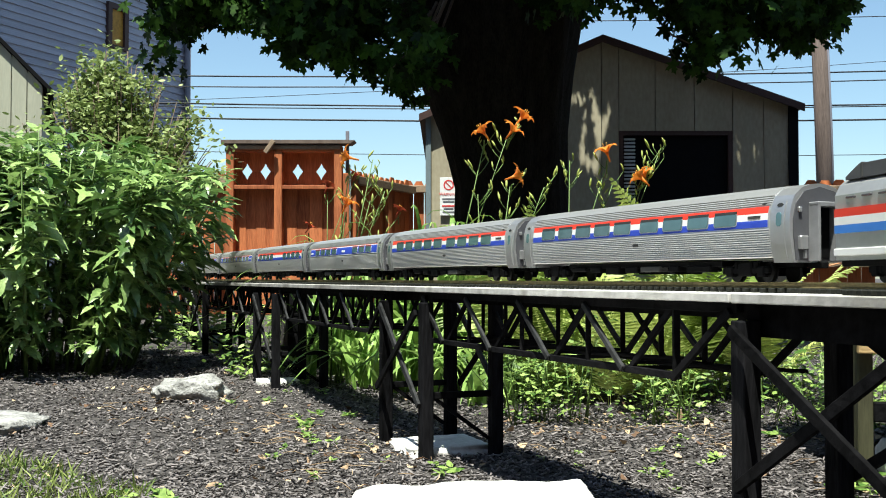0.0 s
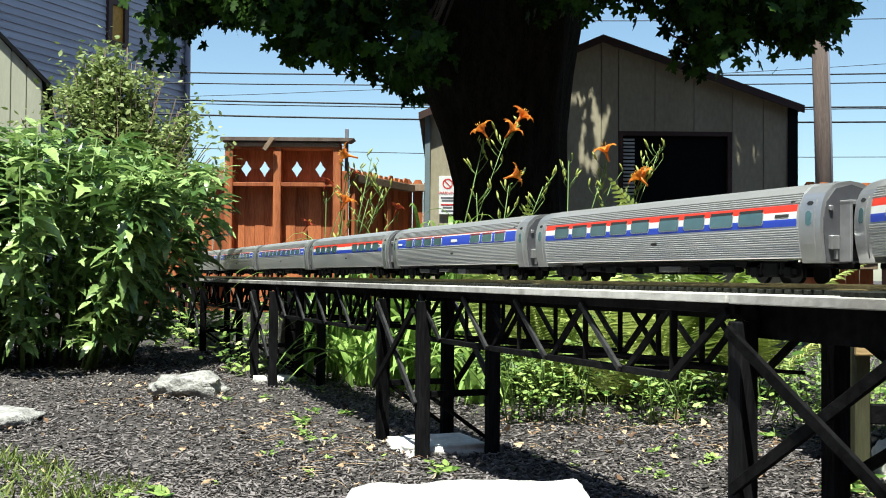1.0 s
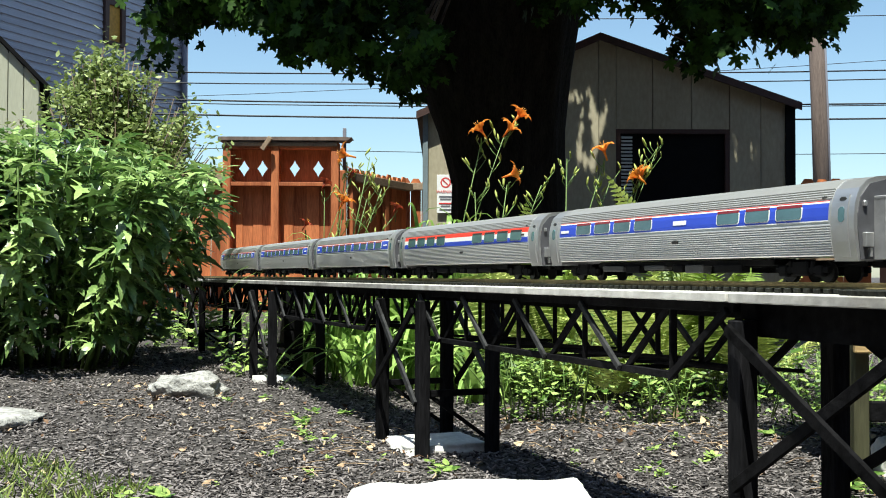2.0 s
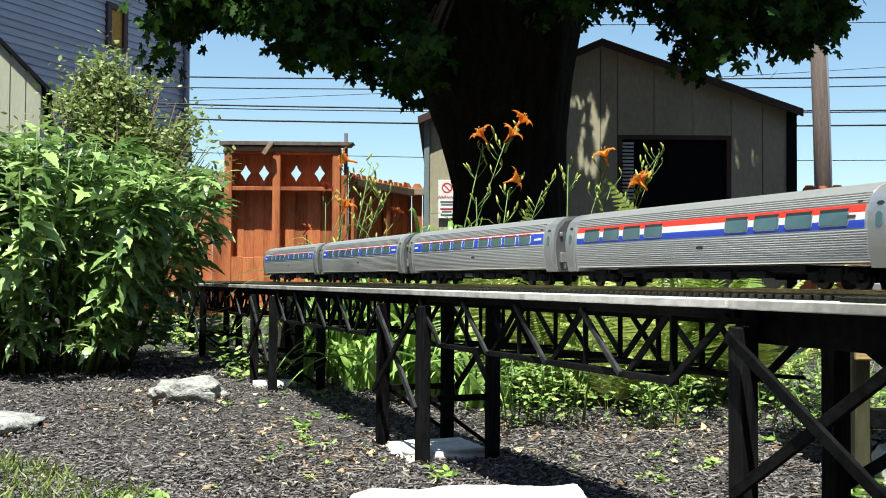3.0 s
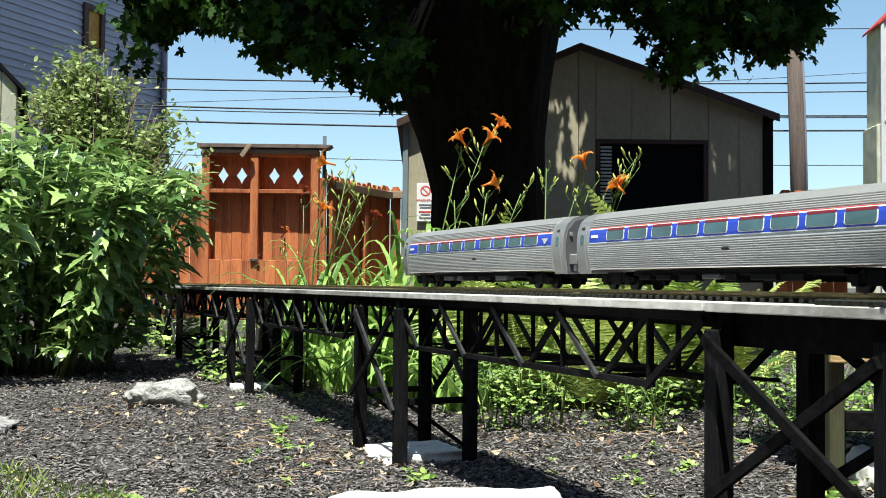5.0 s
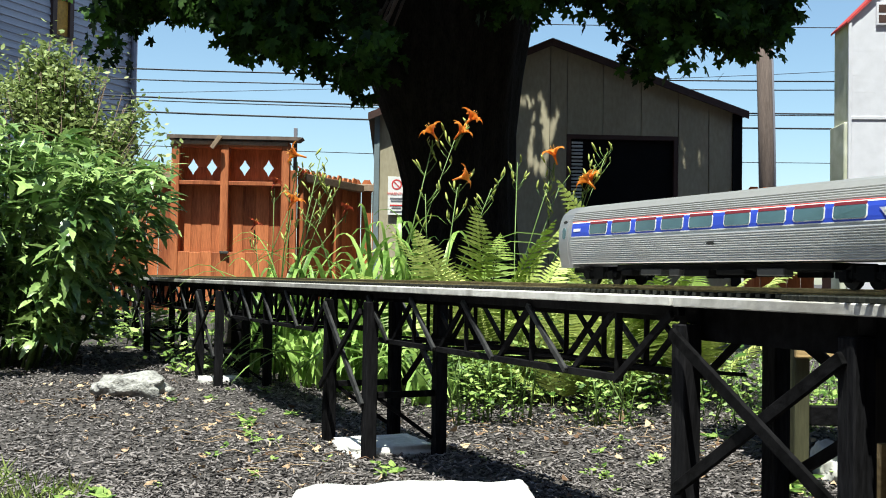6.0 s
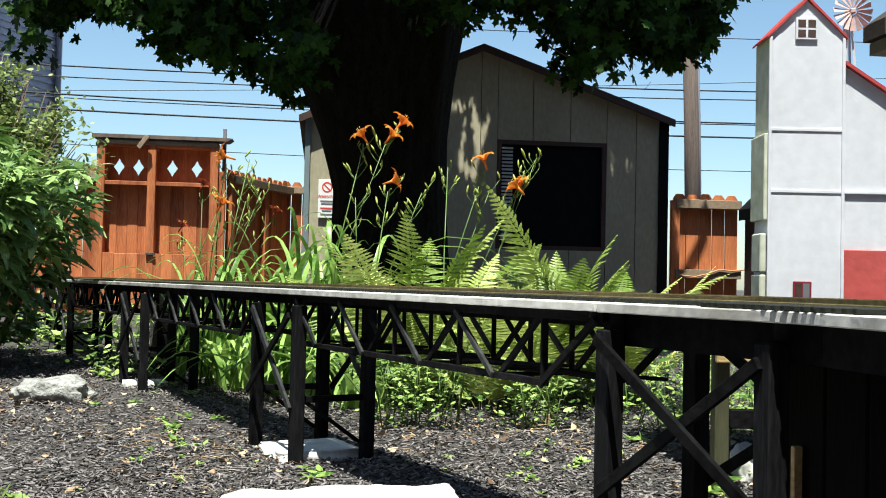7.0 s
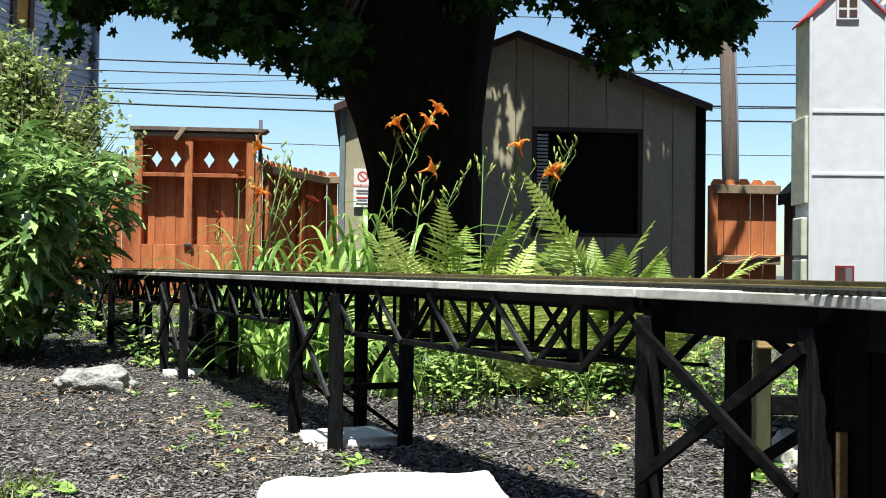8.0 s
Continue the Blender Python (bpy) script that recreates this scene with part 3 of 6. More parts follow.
        part("coupler", boxed((min(out - d * 0.02, out + d * 0.0238), -0.006, 0.020), (max(out - d * 0.02, out + d * 0.0125), 0.006, 0.030), 0.002), M["under"], c, "black coupler")
    # stripes
    sx0, sx1 = x0 + ve + 0.004, x1 - ve - 0.004
    for sg in (-1, 1):
        bands = [("red", 0.1005, 0.1105), ("white", 0.0905, 0.1005), ("blue", 0.0800, 0.0905)] if red else \
                [("red", 0.1090, 0.1102), ("white", 0.1068, 0.1090), ("blue", 0.0835, 0.1068), ("white", 0.0820, 0.0835)]
        for col, a, b in bands:
            bm = bmesh.new()
            skin(bm, sx0, sx1, a, b, 0.0008, sg)
            part("stripe", bm, M[col], c, {"red": "red", "white": "white", "blue": "blue"}[col] + " painted stripe")
        w, g = 0.0505, 0.0165
        if scheme == "red_split":
            groups = [(-0.335, 4), (0.085, 4)]
        elif scheme == "cafe":
            groups = [(-0.30, 4), (0.13, 3)]
        else:
            groups = [(-0.325, 5), (0.036, 4)] if red else [(-0.305, 5), (0.051, 4)]
        if scheme != "cafe" and scheme != "red_split":
            w, g = 0.052, 0.017
        for gx, n in groups:
            for k in range(n):
                a = gx + k * (w + g)
                z0, z1 = (0.0845, 0.1035) if red else (0.0872, 0.1045)
                frm = part("window_frame", pane_bm(a - 0.002, a + w + 0.002, z0 - 0.0012, z1 + 0.0006, 0.0013, sg), M["white"] if not red else M["silver_door"], c)
                part("window", pane_bm(a, a + w, z0, z1, 0.0019, sg), M["pane"], frm, "tinted window")
                bm = bmesh.new()
                skin(bm, a, a + w, z1 - 0.0008, z1 + 0.0032, 0.0021, sg, n=1)
                part("awning", bm, M["gasket" if red else "maroon"], frm)
        front = 1 if sg < 0 else -1
        if scheme == "cafe":
            lettering(c, 0.035, 0.015, 0.091, sg, 0.007)
            lettering(c, 0.030, -0.360, 0.091, sg, 0.005)
        elif red:
            bm = bmesh.new()
            skin(bm, 0.322, 0.350, 0.0935, 0.0975, 0.0016, sg, n=1)
            part("lettering", bm, M["under_grey"], c, "small grey lettering")
        else:
            lettering(c, 0.022, -0.358, 0.0925, sg, 0.005)
            if scheme == "blue":
                lettering(c, 0.014, 0.345, 0.0925, sg, 0.005)
                lettering(c, 0.012, 0.330, 0.0925, sg, 0.004)
        if scheme == "blue_last":
            bm = bmesh.new()
            vs = [bm.verts.new((x, sg * (side_y(z) + 0.002), z)) for x, z in ((0.330, 0.0985), (0.356, 0.0985), (0.345, 0.0875), (0.341, 0.0875))]
            f = bm.faces.new(vs)
            bmesh.ops.solidify(bm, geom=[f], thickness=0.0008)
            part("emblem", bm, M["white"], c, "plain white arrow emblem")
        # dark service hatch low on the side
        part("hatch", pane_bm(0.01, 0.028, 0.0605, 0.0655, 0.0012, sg), M["under_grey"], c)
        part("marker_light", pane_bm(0.350, 0.358, 0.1125, 0.1165, 0.0012, sg), M["gasket"], c)
    # underframe
    bm = bmesh.new()
    box(bm, (x0 + 0.17, -0.040, 0.024), (x1 - 0.17, 0.040, 0.0335), None, 0.001)
    box(bm, (x0 + 0.02, -0.012, 0.022), (x1 - 0.02, 0.012, 0.031), None, 0.001)
    part("underframe", bm, M["under"], c, "black underframe")
    rng = random.Random(scheme)
    x = x0 + 0.19
    while x < x1 - 0.24:
        w = rng.uniform(0.025, 0.07)
        for sg in (-1, 1):
            part("equipment_box", boxed((x, sg * 0.036 - 0.009, rng.uniform(0.012, 0.018)), (x + w, sg * 0.036 + 0.009, 0.026), 0.0015), M["under_grey" if rng.random() < 0.14 else "under"], c)
        x += w + rng.uniform(0.006, 0.03)
    for tx in (x0 + 0.115, x1 - 0.115):
        build_truck(c, tx)
    return c


def build_loco():
    c = empty("diesel_locomotive", pose(0, 0, 0), "silver diesel locomotive with red, white and blue stripes", "locomotive")
    L = 0.70
    x0, x1 = -L / 2, L / 2
    prof = [(-0.052, 0.030), (0.052, 0.030), (0.053, 0.118), (0.046, 0.132), (0.034, 0.142), (-0.034, 0.142), (-0.046, 0.132), (-0.053, 0.118)]

    def hull(a, b, k=1.0):
        return extrude([(y * k, z) for y, z in prof], 0, b - a, pose(a, 0, 0, 0, 0, -90))
    part("body", hull(x0, x1 - 0.11), M["silver"], c, "smooth silver hood")
    bm = extrude([(0, 0.03), (0.11, 0.03), (0.115, 0.075), (0.085, 0.100), (0.045, 0.140), (0, 0.140)], -0.051, 0.051, pose(x1 - 0.11, 0, 0))
    part("cab", bm, M["silver"], c, "sloped silver nose and cab")
    for sg in (-1, 1):
        for col, a, b in (("red", 0.0885, 0.0995), ("white", 0.0775, 0.0885), ("azure", 0.0665, 0.0775)):
            part("stripe", boxed((x0 + 0.002, sg * 0.0535 - 0.002, a), (x1 - 0.11, sg * 0.0535 + 0.002, b)), M[col], c, col + " painted stripe")
        part("sill", boxed((x0, sg * 0.053 - 0.003, 0.036), (x1 - 0.1, sg * 0.053 + 0.003, 0.046), 0.001), M["white"], c, "white side sill")
        for k in range(14):
            part("grille", boxed((x0 + 0.03 + k * 0.038, sg * 0.0532 - 0.002, 0.1125), (x0 + 0.052 + k * 0.038, sg * 0.0532 + 0.002, 0.1155), 0.0008), M["loco_roof"], c)
        part("tank", boxed((-0.12, sg * 0.035 - 0.015, 0.008), (0.12, sg * 0.035 + 0.015, 0.029), 0.003), M["under"], c)
    part("roof", extrude([(x0 + 0.012, 0.139), (x0 + 0.012, 0.143), (x0 + 0.045, 0.158), (x1 - 0.16, 0.158), (x1 - 0.13, 0.139)], -0.044, 0.044), M["loco_roof"], c, "dark roof hatch")
    for k in range(6):
        part("roof_rib", boxed((x0 + 0.05 + k * 0.07, -0.0455, 0.139), (x0 + 0.055 + k * 0.07, 0.0455, 0.1596), 0.001), M["under_grey"], c)
    for k in range(3):
        t = bmesh.new()
        bmesh.ops.create_cone(t, cap_ends=True, segments=18, radius1=0.026, radius2=0.024, depth=0.008)
        bmesh.ops.translate(t, verts=t.verts, vec=(x0 + 0.09 + k * 0.07, 0, 0.1615))
        part("roof_fan", t, M["loco_roof"], c)
    part("rear_door", boxed((x0 - 0.003, -0.012, 0.034), (x0 + 0.001, 0.012, 0.11), 0.001), M["bellows"], c)
    part("underframe", boxed((x0, -0.044, 0.022), (x1 - 0.02, 0.044, 0.031), 0.001), M["under"], c)
    for x in (x0 + 0.11, x1 - 0.14):
        build_truck(c, x)
    return c


TAIL0, SPEED = -6.12, 0.933
SCHEMES = ["blue_last", "blue", "blue", "red_split", "cafe", "red", "red"]
TRAIN = [(build_coach(sc, "coaches of the train"), (k + 0.5) * PITCH - GAP / 2 + 0.0125, 0.31) for k, sc in enumerate(SCHEMES)]
TRAIN.append((build_loco(), 7 * PITCH + 0.385, 0.23))


def ride(mid, half, t):
    """The pose of a vehicle whose trucks follow the track."""
    s = TAIL0 + SPEED * t - 0.045 * math.exp(-((t - 6.3) / 0.35) ** 2) + mid
    a, b = line(s - half)[0], line(s + half)[0]
    d = b - a
    m = (a + b) / 2
    return pose(m.x, m.y, RAIL, 0, 0, math.degrees(math.atan2(d.y, d.x)))


def motions():
    for car, mid, half in TRAIN:
        walk(car, [(k * 0.2, ride(mid, half, k * 0.2)) for k in range(41)])


# ---- garage behind the tree ----
def build_garage():
    g = empty("garage", pose(0, 12, 0), "beige panel-sided garage with brown shingle gable roof, in tree shade", "garage")
    xl, xr, el, er, xp, zp, deep = -0.17, 4.03, 2.33, 2.44, 1.83, 3.20, 6.0
    hx0, hx1, hz0, hz1 = 2.03, 3.34, 0.88, 2.16         # the window's opening
    dx0, dx1, dz1 = 1.30, 1.44, 2.15                    # a narrow dark door beside the tree
    # front wall in panels round the openings
    out = [(xl, 0), (xr, 0), (xr, er), (xp, zp), (xl, el)]

    def top(x):
        return el + (zp - el) * (x - xl) / (xp - xl) if x < xp else zp + (er - zp) * (x - xp) / (xr - xp)
    cuts = [xl, 0.45, dx0, dx1, hx0, 2.45, 2.9, hx1, 3.7, xr]
    cuts = sorted(set(cuts + [xp]))
    for a, b in zip(cuts, cuts[1:]):
        holes = []
        if hx0 - 1e-6 <= a and b <= hx1 + 1e-6:
            holes = [(0, hz0), (hz1, None)]
        elif dx0 - 1e-6 <= a and b <= dx1 + 1e-6:
            holes = [(dz1, None)]
        else:
            holes = [(0, None)]
        for z0, z1 in holes:
            ol = [(a + 0.004, z0), (b - 0.004, z0), (b - 0.004, z1 or top(b)), (a + 0.004, z1 or top(a))]
            part("wall_panel", extrude(ol, 0, 0.10), M["garage"], g)
    part("front_backing", extrude([(xl, 0), (hx0, 0), (hx0, 2.2), (hx0, top(hx0) - .03), (xp, zp - .03), (xl, el - .03)], 0.11, 0.13), M["garage"], g)
    part("side_wall", boxed((xl, 0.1, 0), (xl + 0.1, deep, el)), M["garage"], g)
    part("side_wall", boxed((xr - 0.1, 0.1, 0), (xr, deep, er)), M["garage"], g)
    part("rear_wall", extrude(out, deep, deep + 0.1), M["garage"], g)
    part("floor_slab", boxed((xl, 0, -0.05), (xr, deep, 0.045)), M["limestone"], g)
    for x, side in ((xl, -1), (xr, 1)):
        # the right board is near black: that corner's shade is in its colour
        part("corner_board", boxed((x - 0.03 if side < 0 else x - 0.05, -0.03, 0), (x + 0.03 if side < 0 else x + 0.06, -0.002, el if side < 0 else er)), M["garage_trim"] if side < 0 else M["near_black"], g, "corner board, grey-blue on the left, shade-black on the right")
    k = (zp - el) / (xp - xl)
    k2 = (zp - er) / (xr - xp)
    for x, z, sx, kk in ((xl, el, -1, k), (xr, er, 1, k2)):
        ex, ez = x + sx * 0.10, z - 0.10 * kk
        roof = part("roof_slope", extrude([(xp, zp), (xp, zp + 0.045), (ex, ez + 0.045), (ex, ez)], -0.10, deep + 0.3), M["shingle"], g, "brown shingle slope")
        part("fascia", extrude([(xp, zp - 0.035), (xp, zp + 0.05), (ex + sx * 0.004, ez + 0.05), (ex + sx * 0.004, ez - 0.035)], -0.13, -0.102), M["brown_frame"], roof, "dark fascia board")
    win = part("window_frame", bmesh.new(), M["brown_frame"], g)
    bm = bmesh.new()
    for lo, hi in (((hx0, 0.0, hz0), (hx0 + 0.05, 0.09, hz1)), ((hx1 - 0.05, 0.0, hz0), (hx1, 0.09, hz1)), ((hx0 + 0.05, 0, hz1 - 0.05), (hx1 - 0.05, 0.09, hz1)), ((hx0 + 0.05, 0, hz0), (hx1 - 0.05, 0.09, hz0 + 0.05))):
        box(bm, lo, hi)
    bm.to_mesh(win.data)
    bm.free()
    # opaque near-black sheet standing for the unlit room
    part("window_pane", boxed((hx0 + 0.05, 0.05, hz0 + 0.05), (hx1 - 0.05, 0.06, hz1 - 0.05)), M["near_black"], win, "dark window")
    me = kept("blind_slat", lambda: boxed((0, 0, 0), (0.13, 0.02, 0.022), 0.003, pose(0, 0, 0, 25)), M["blind"])
    for q in range(26):
        share("blind_slat", me, win, pose(hx0 + 0.06, 0.018, hz0 + 0.12 + q * 0.042), "white blind slat")
    part("door", boxed((dx0, 0.03, 0.05), (dx1, 0.06, dz1)), M["brown_frame"], g, "dark narrow door")
    return g


build_garage()


def build_sign():
    s = empty("warning_sign", pose(0.065, 11.965, 1.40), "white warning sign with red ring and red and grey print", "sign")
    part("panel", boxed((-0.1, 0, -0.22), (0.1, 0.006, 0.22), 0.002), M["sign"], s)
    t = bmesh.new()
    n = 24
    r0, r1 = 0.045, 0.06
    a = [t.verts.new((math.cos(i / n * math.tau) * r0, -0.002, 0.13 + math.sin(i / n * math.tau) * r0)) for i in range(n)]
    b = [t.verts.new((math.cos(i / n * math.tau) * r1, -0.002, 0.13 + math.sin(i / n * math.tau) * r1)) for i in range(n)]
    for i in range(n):
        t.faces.new((a[i], a[(i + 1) % n], b[(i + 1) % n], b[i]))
    merge(t, beam((-0.035, -0.002, 0.165), (0.035, -0.002, 0.095), 0.002, 0.012))
    part("ring", t, M["sign_red"], s, "red prohibition ring")
    cu = bpy.data.curves.new("warning_text", 'FONT')
    cu.body, cu.size, cu.align_x, cu.extrude = "WARNING", 0.045, 'CENTER', 0.001
    tx = new("lettering", cu)
    dg = bpy.context.evaluated_depsgraph_get()
    me = bpy.data.meshes.new_from_object(tx.evaluated_get(dg))
    bpy.data.objects.remove(tx)
    me.materials.clear()
    me.materials.append(M["sign_red"])
    share("lettering", me, s, pose(0, -0.003, 0.01, 90), "red word")
    for k, (w, z) in enumerate(((0.15, -0.03), (0.13, -0.06), (0.15, -0.11), (0.11, -0.14), (0.14, -0.18))):
        part("print_bar", boxed((-w / 2, -0.003, z - 0.008), (w / 2, 0.001, z + 0.008)), M["sign_red" if k == 2 else "sign_grey"], s)


build_sign()


# ---- fence and gate ----
def picket_bm(w, h, t=0.018):
    return extrude([(0, 0), (w, 0), (w, h - 0.03), (w - 0.03, h), (0.03, h), (0, h - 0.03)], 0, t)


def build_fence(name, x0, x1, y, h, label, low_rail=0.35, seed=1):
    f = empty(name, pose(x0, y, 0), label, "fence")
    rng = random.Random(seed)
    w = 0.14
    n = int((x1 - x0) / w)
    meshes = [kept("picket_%d" % q, lambda q=q: picket_bm(w - 0.009, 1.0), M["fence"]) for q in range(1)]
    for k in range(n):
        ob = share("picket", meshes[0], f, pose(k * w, 0.02, 0.03 + rng.uniform(-0.015, 0.015)))
        ob.scale = (1, 1, h)
    for z in (low_rail, h - 0.13):
        part("rail", boxed((0, -0.075, z), (n * w, 0.018, z + 0.09), 0.004), M["fence_grey"], f, "weathered rail")
    for k in range(0, n + 1, 6):
        part("post", boxed((k * w - 0.045, -0.06, 0), (k * w + 0.045, 0.0, h - 0.05), 0.005), M["fence"], f)
    return f


def build_gate():
    y = 12.0
    g = empty("garden_gate", pose(-2.47, y, 0), "redwood garden gate with diamond cut-outs under a capped frame", "gate")
    W, H = 1.32, 2.03
    for a in (0.0, 0.55, W - 0.09):
        part("post", boxed((a, -0.16, 0), (a + 0.09, 0.0, H - 0.06), 0.006), M["fence"], g)
    part("side_post", boxed((W - 0.02, -0.12, 0), (W + 0.08, -0.02, 1.66), 0.006), M["fence"], g)
    part("cap", extrude([(-0.05, H - 0.04), (W + 0.10, H - 0.04), (W + 0.15, H - 0.005), (W + 0.04, H), (-0.05, H)], -0.20, 0.06), M["pole"], g, "dark weathered cap board")
    part("header", boxed((0.02, -0.175, H - 0.105), (W - 0.02, -0.145, H - 0.06), 0.005), M["fence_grey"], g, "weathered header board")
    part("stake", boxed((W + 0.02, 0.07, 0), (W + 0.06, 0.11, H + 0.14), 0.004), M["downspout"], g, "grey stake behind the gate")
    part("brace_block", boxed((0, 0, 0), (0.05, 0.05, 0.17), 0.004, pose(0.44, -0.27, H - 0.14, 0, 35, 0)), M["fence_grey"], g, "pale wood block")
    for a, b in ((0.09, 0.55), (0.64, W - 0.09)):
        part("rail", boxed((a, -0.15, 1.475), (b, 0.0, 1.52), 0.004), M["fence"], g)
        part("rail", boxed((a, -0.15, 1.90), (b, 0.0, 1.95), 0.004), M["fence"], g)
        part("rail", boxed((a, -0.05, 0.42), (b, 0.0, 0.50), 0.004), M["fence"], g)
        n = 4
        w = (b - a) / n
        for k in range(n):
            part("board", boxed((a + k * w + 0.0004 - (0.025 if k == 0 else 0), 0.001 + 0.004 * (k % 2), 0.06), (a + (k + 1) * w - 0.0004 + (0.025 if k == 3 else 0), 0.02 + 0.004 * (k % 2), 1.505), 0.003), M["fence"], g)
        # scalloped panels with diamond gaps between them
        n = 3
        px = [a, a + (b - a) * 0.26, a + (b - a) * 0.72, b]
        cz, dr, dh = 1.69, 0.060, 0.096
        cut = px[1:3]
        for hi in (0, 1):
            z_edge = 1.905 if hi else 1.52
            ol = [(a - 0.02, z_edge), (b + 0.02, z_edge), (b + 0.02, cz)]
            for c in cut[::-1]:
                ol += [(c + dr, cz), (c + dr * 0.35, cz + (dh if hi else -dh) * 0.55), (c, cz + (dh if hi else -dh)), (c - dr * 0.35, cz + (dh if hi else -dh) * 0.55), (c - dr, cz)]
            ol += [(a - 0.02, cz)]
            part("scalloped_panel", extrude(ol, 0.026 if not hi else 0.030, 0.045), M["fence"], g)
    for k in range(9):
        part("lower_board", boxed((0.092 + k * 0.126, -0.152, 0.05), (0.216 + k * 0.126, -0.132, 0.72 - 0.006 * (k % 2)), 0.003), M["fence"], g)
    part("latch", boxed((0.56, -0.19, 0.70), (0.66, -0.165, 0.73), 0.004), M["under_grey"], g, "grey latch")
    return g


build_gate()
build_fence("board_fence", -3.9, -2.48, 12.05, 1.66, "redwood dog-ear board fence beside the gate", seed=2)
return_fence = build_fence("board_fence", 0.0, 1.62, 0.0, 1.68, "redwood dog-ear board fence running back from the gate, in shade", seed=3)
return_fence.matrix_basis = pose(-1.04, 12.06, 0, 0, 0, 66)
build_fence("board_fence", -0.80, 0.05, 13.55, 1.70, "redwood dog-ear board fence between gate and garage", seed=6)
side_fence = build_fence("board_fence", 3.62, 4.46, 10.4, 1.42, "redwood dog-ear board fence with orange cord beside the garage", 0.57, seed=4)
part("cord", tube([(0.04, -0.085, 0.60), (0.20, -0.09, 0.585), (0.34, -0.09, 0.62), (0.46, -0.09, 0.665), (0.59, -0.09, 0.655), (0.76, -0.085, 0.67)], 0.008, 6), M["rope"], side_fence, "hanging orange cord")


# ---- neighbouring houses ----
def build_house():
    corner = Vector((-4.98, 20.0, 0))
    h = empty("clapboard_house", pose(corner.x, corner.y, 0, 0, 0, 66.5), "tall lavender-grey clapboard house with a boarded amber window", "house")
    # x runs along the wall from the far corner, y out of it
    L, H, base = 11.0, 9.0, 0.6
    wx0, wx1, wz0, wz1 = -2.18, -1.66, 4.48, 5.27
    part("wall_core", boxed((-L, 0.02, 0), (0, 6, H)), M["clapboard"], h)
    me = kept("clapboard", lambda: extrude([(0, 0), (0.03, 0.0), (0.005, 0.135), (0, 0.135)], 0, 1.0, pose(0, 0, 0, 0, 0, -90)), M["clapboard"])
    z = base
    while z < H:
        for a, b in ((-L, wx0), (wx1, 0)) if wz0 - 0.12 < z < wz1 else ((-L, 0),):
            ob = share("clapboard", me, h, pose(a, -0.0 + 0.02, z, 0, 0, 0))
            ob.scale = (b - a, 1, 1)
        z += 0.125
    fr = part("window_frame", boxed((wx0, -0.06, wz0), (wx0 + 0.1, 0.03, wz1)), M["brown_frame"], h, "dark window frame")
    for lo, hi in (((wx1 - 0.1, -0.06, wz0), (wx1, 0.03, wz1)), ((wx0 + 0.1, -0.06, wz1 - 0.1), (wx1 - 0.1, 0.03, wz1)), ((wx0 + 0.1, -0.06, wz0), (wx1 - 0.1, 0.03, wz0 + 0.06))):
        part("window_trim", boxed(lo, hi), M["brown_frame"], fr)
    part("window_board", boxed((wx0 + 0.1, -0.01, wz0 + 0.06), (wx1 - 0.1, 0.025, wz1 - 0.1)), M["amber"], fr, "amber boarded window")
    part("downspout", tube([(-0.02, -0.10, H), (-0.02, -0.10, 2.75), (-0.08, -0.12, 2.5), (-0.9, -0.16, 2.42)], 0.055, 8), M["downspout"], h, "grey downspout")
    part("corner_trim", boxed((0.0, -0.05, 0), (0.06, 0.05, H)), M["downspout"], h)
    part("roof", boxed((-L - 0.4, -0.5, H), (0.4, 6.4, H + 0.2)), M["shingle"], h)
    return h


build_house()


def build_shed():
    s = empty("cream_shed", pose(-4.70, 12.2, 0, 0, 0, 20), "cream board-sided shed with a dark sloping roof edge", "shed")
    n = 26
    w = 0.17
    for k in range(n):
        x1 = -k * w
        part("board", extrude([(x1 - w + 0.006, 0), (x1 - 0.006, 0), (x1 - 0.006, 2.72 + 1.0 * k * w), (x1 - w + 0.006, 2.72 + 1.0 * (k + 1) * w)], 0, 0.03), M["beige_board"], s)
    part("wall", extrude([(-n * w, 0), (0, 0), (0, 2.7), (-n * w, 2.7 + 1.0 * n * w)], 0.025, 4.0), M["beige_board"], s)
    part("roof", extrude([(0.12, 2.61), (0.12, 2.67), (-n * w, 2.79 + 1.0 * n * w), (-n * w, 2.73 + 1.0 * n * w)], -0.05, 4.1), M["near_black"], s, "dark roof edge")
    part("lamp_box", boxed((-0.66, -0.06, 3.02), (-0.52, 0, 3.16), 0.01), M["downspout"], s, "grey fixture")
    return s


build_shed()


def build_dark_shed():
    s = empty("dark_shed", pose(3.88, 9.0, 0), "dark shed roof behind the white model building", "shed")
    part("wall", extrude([(0.0, 0), (2.6, 0), (2.6, 2.4), (0.95, 2.1), (0.0, 1.15)], 0, 0.2), M["brown_frame"], s)
    part("roof", extrude([(-0.04, 1.10), (-0.04, 1.20), (0.95, 2.2), (2.7, 2.5), (2.7, 2.4), (0.95, 2.1)], -0.05, 0.25), M["near_black"], s, "black roof")


# ---- pole and cables ----
def build_pole():
    p = empty("utility_pole", pose(6.62, 18.2, 0), "weathered grey-brown wooden utility pole", "utility pole")
    part("shaft", tube([(0.10, 0, -0.2), (0.02, 0, 3.2), (-0.16, 0, 8.5)], [0.145, 0.135, 0.12], 14), M["pole"], p)
    part("conduit", tube([(0.22, -0.06, 0), (0.15, -0.06, 3.2), (-0.03, -0.05, 8.5)], 0.022, 8), M["downspout"], p)


build_pole()


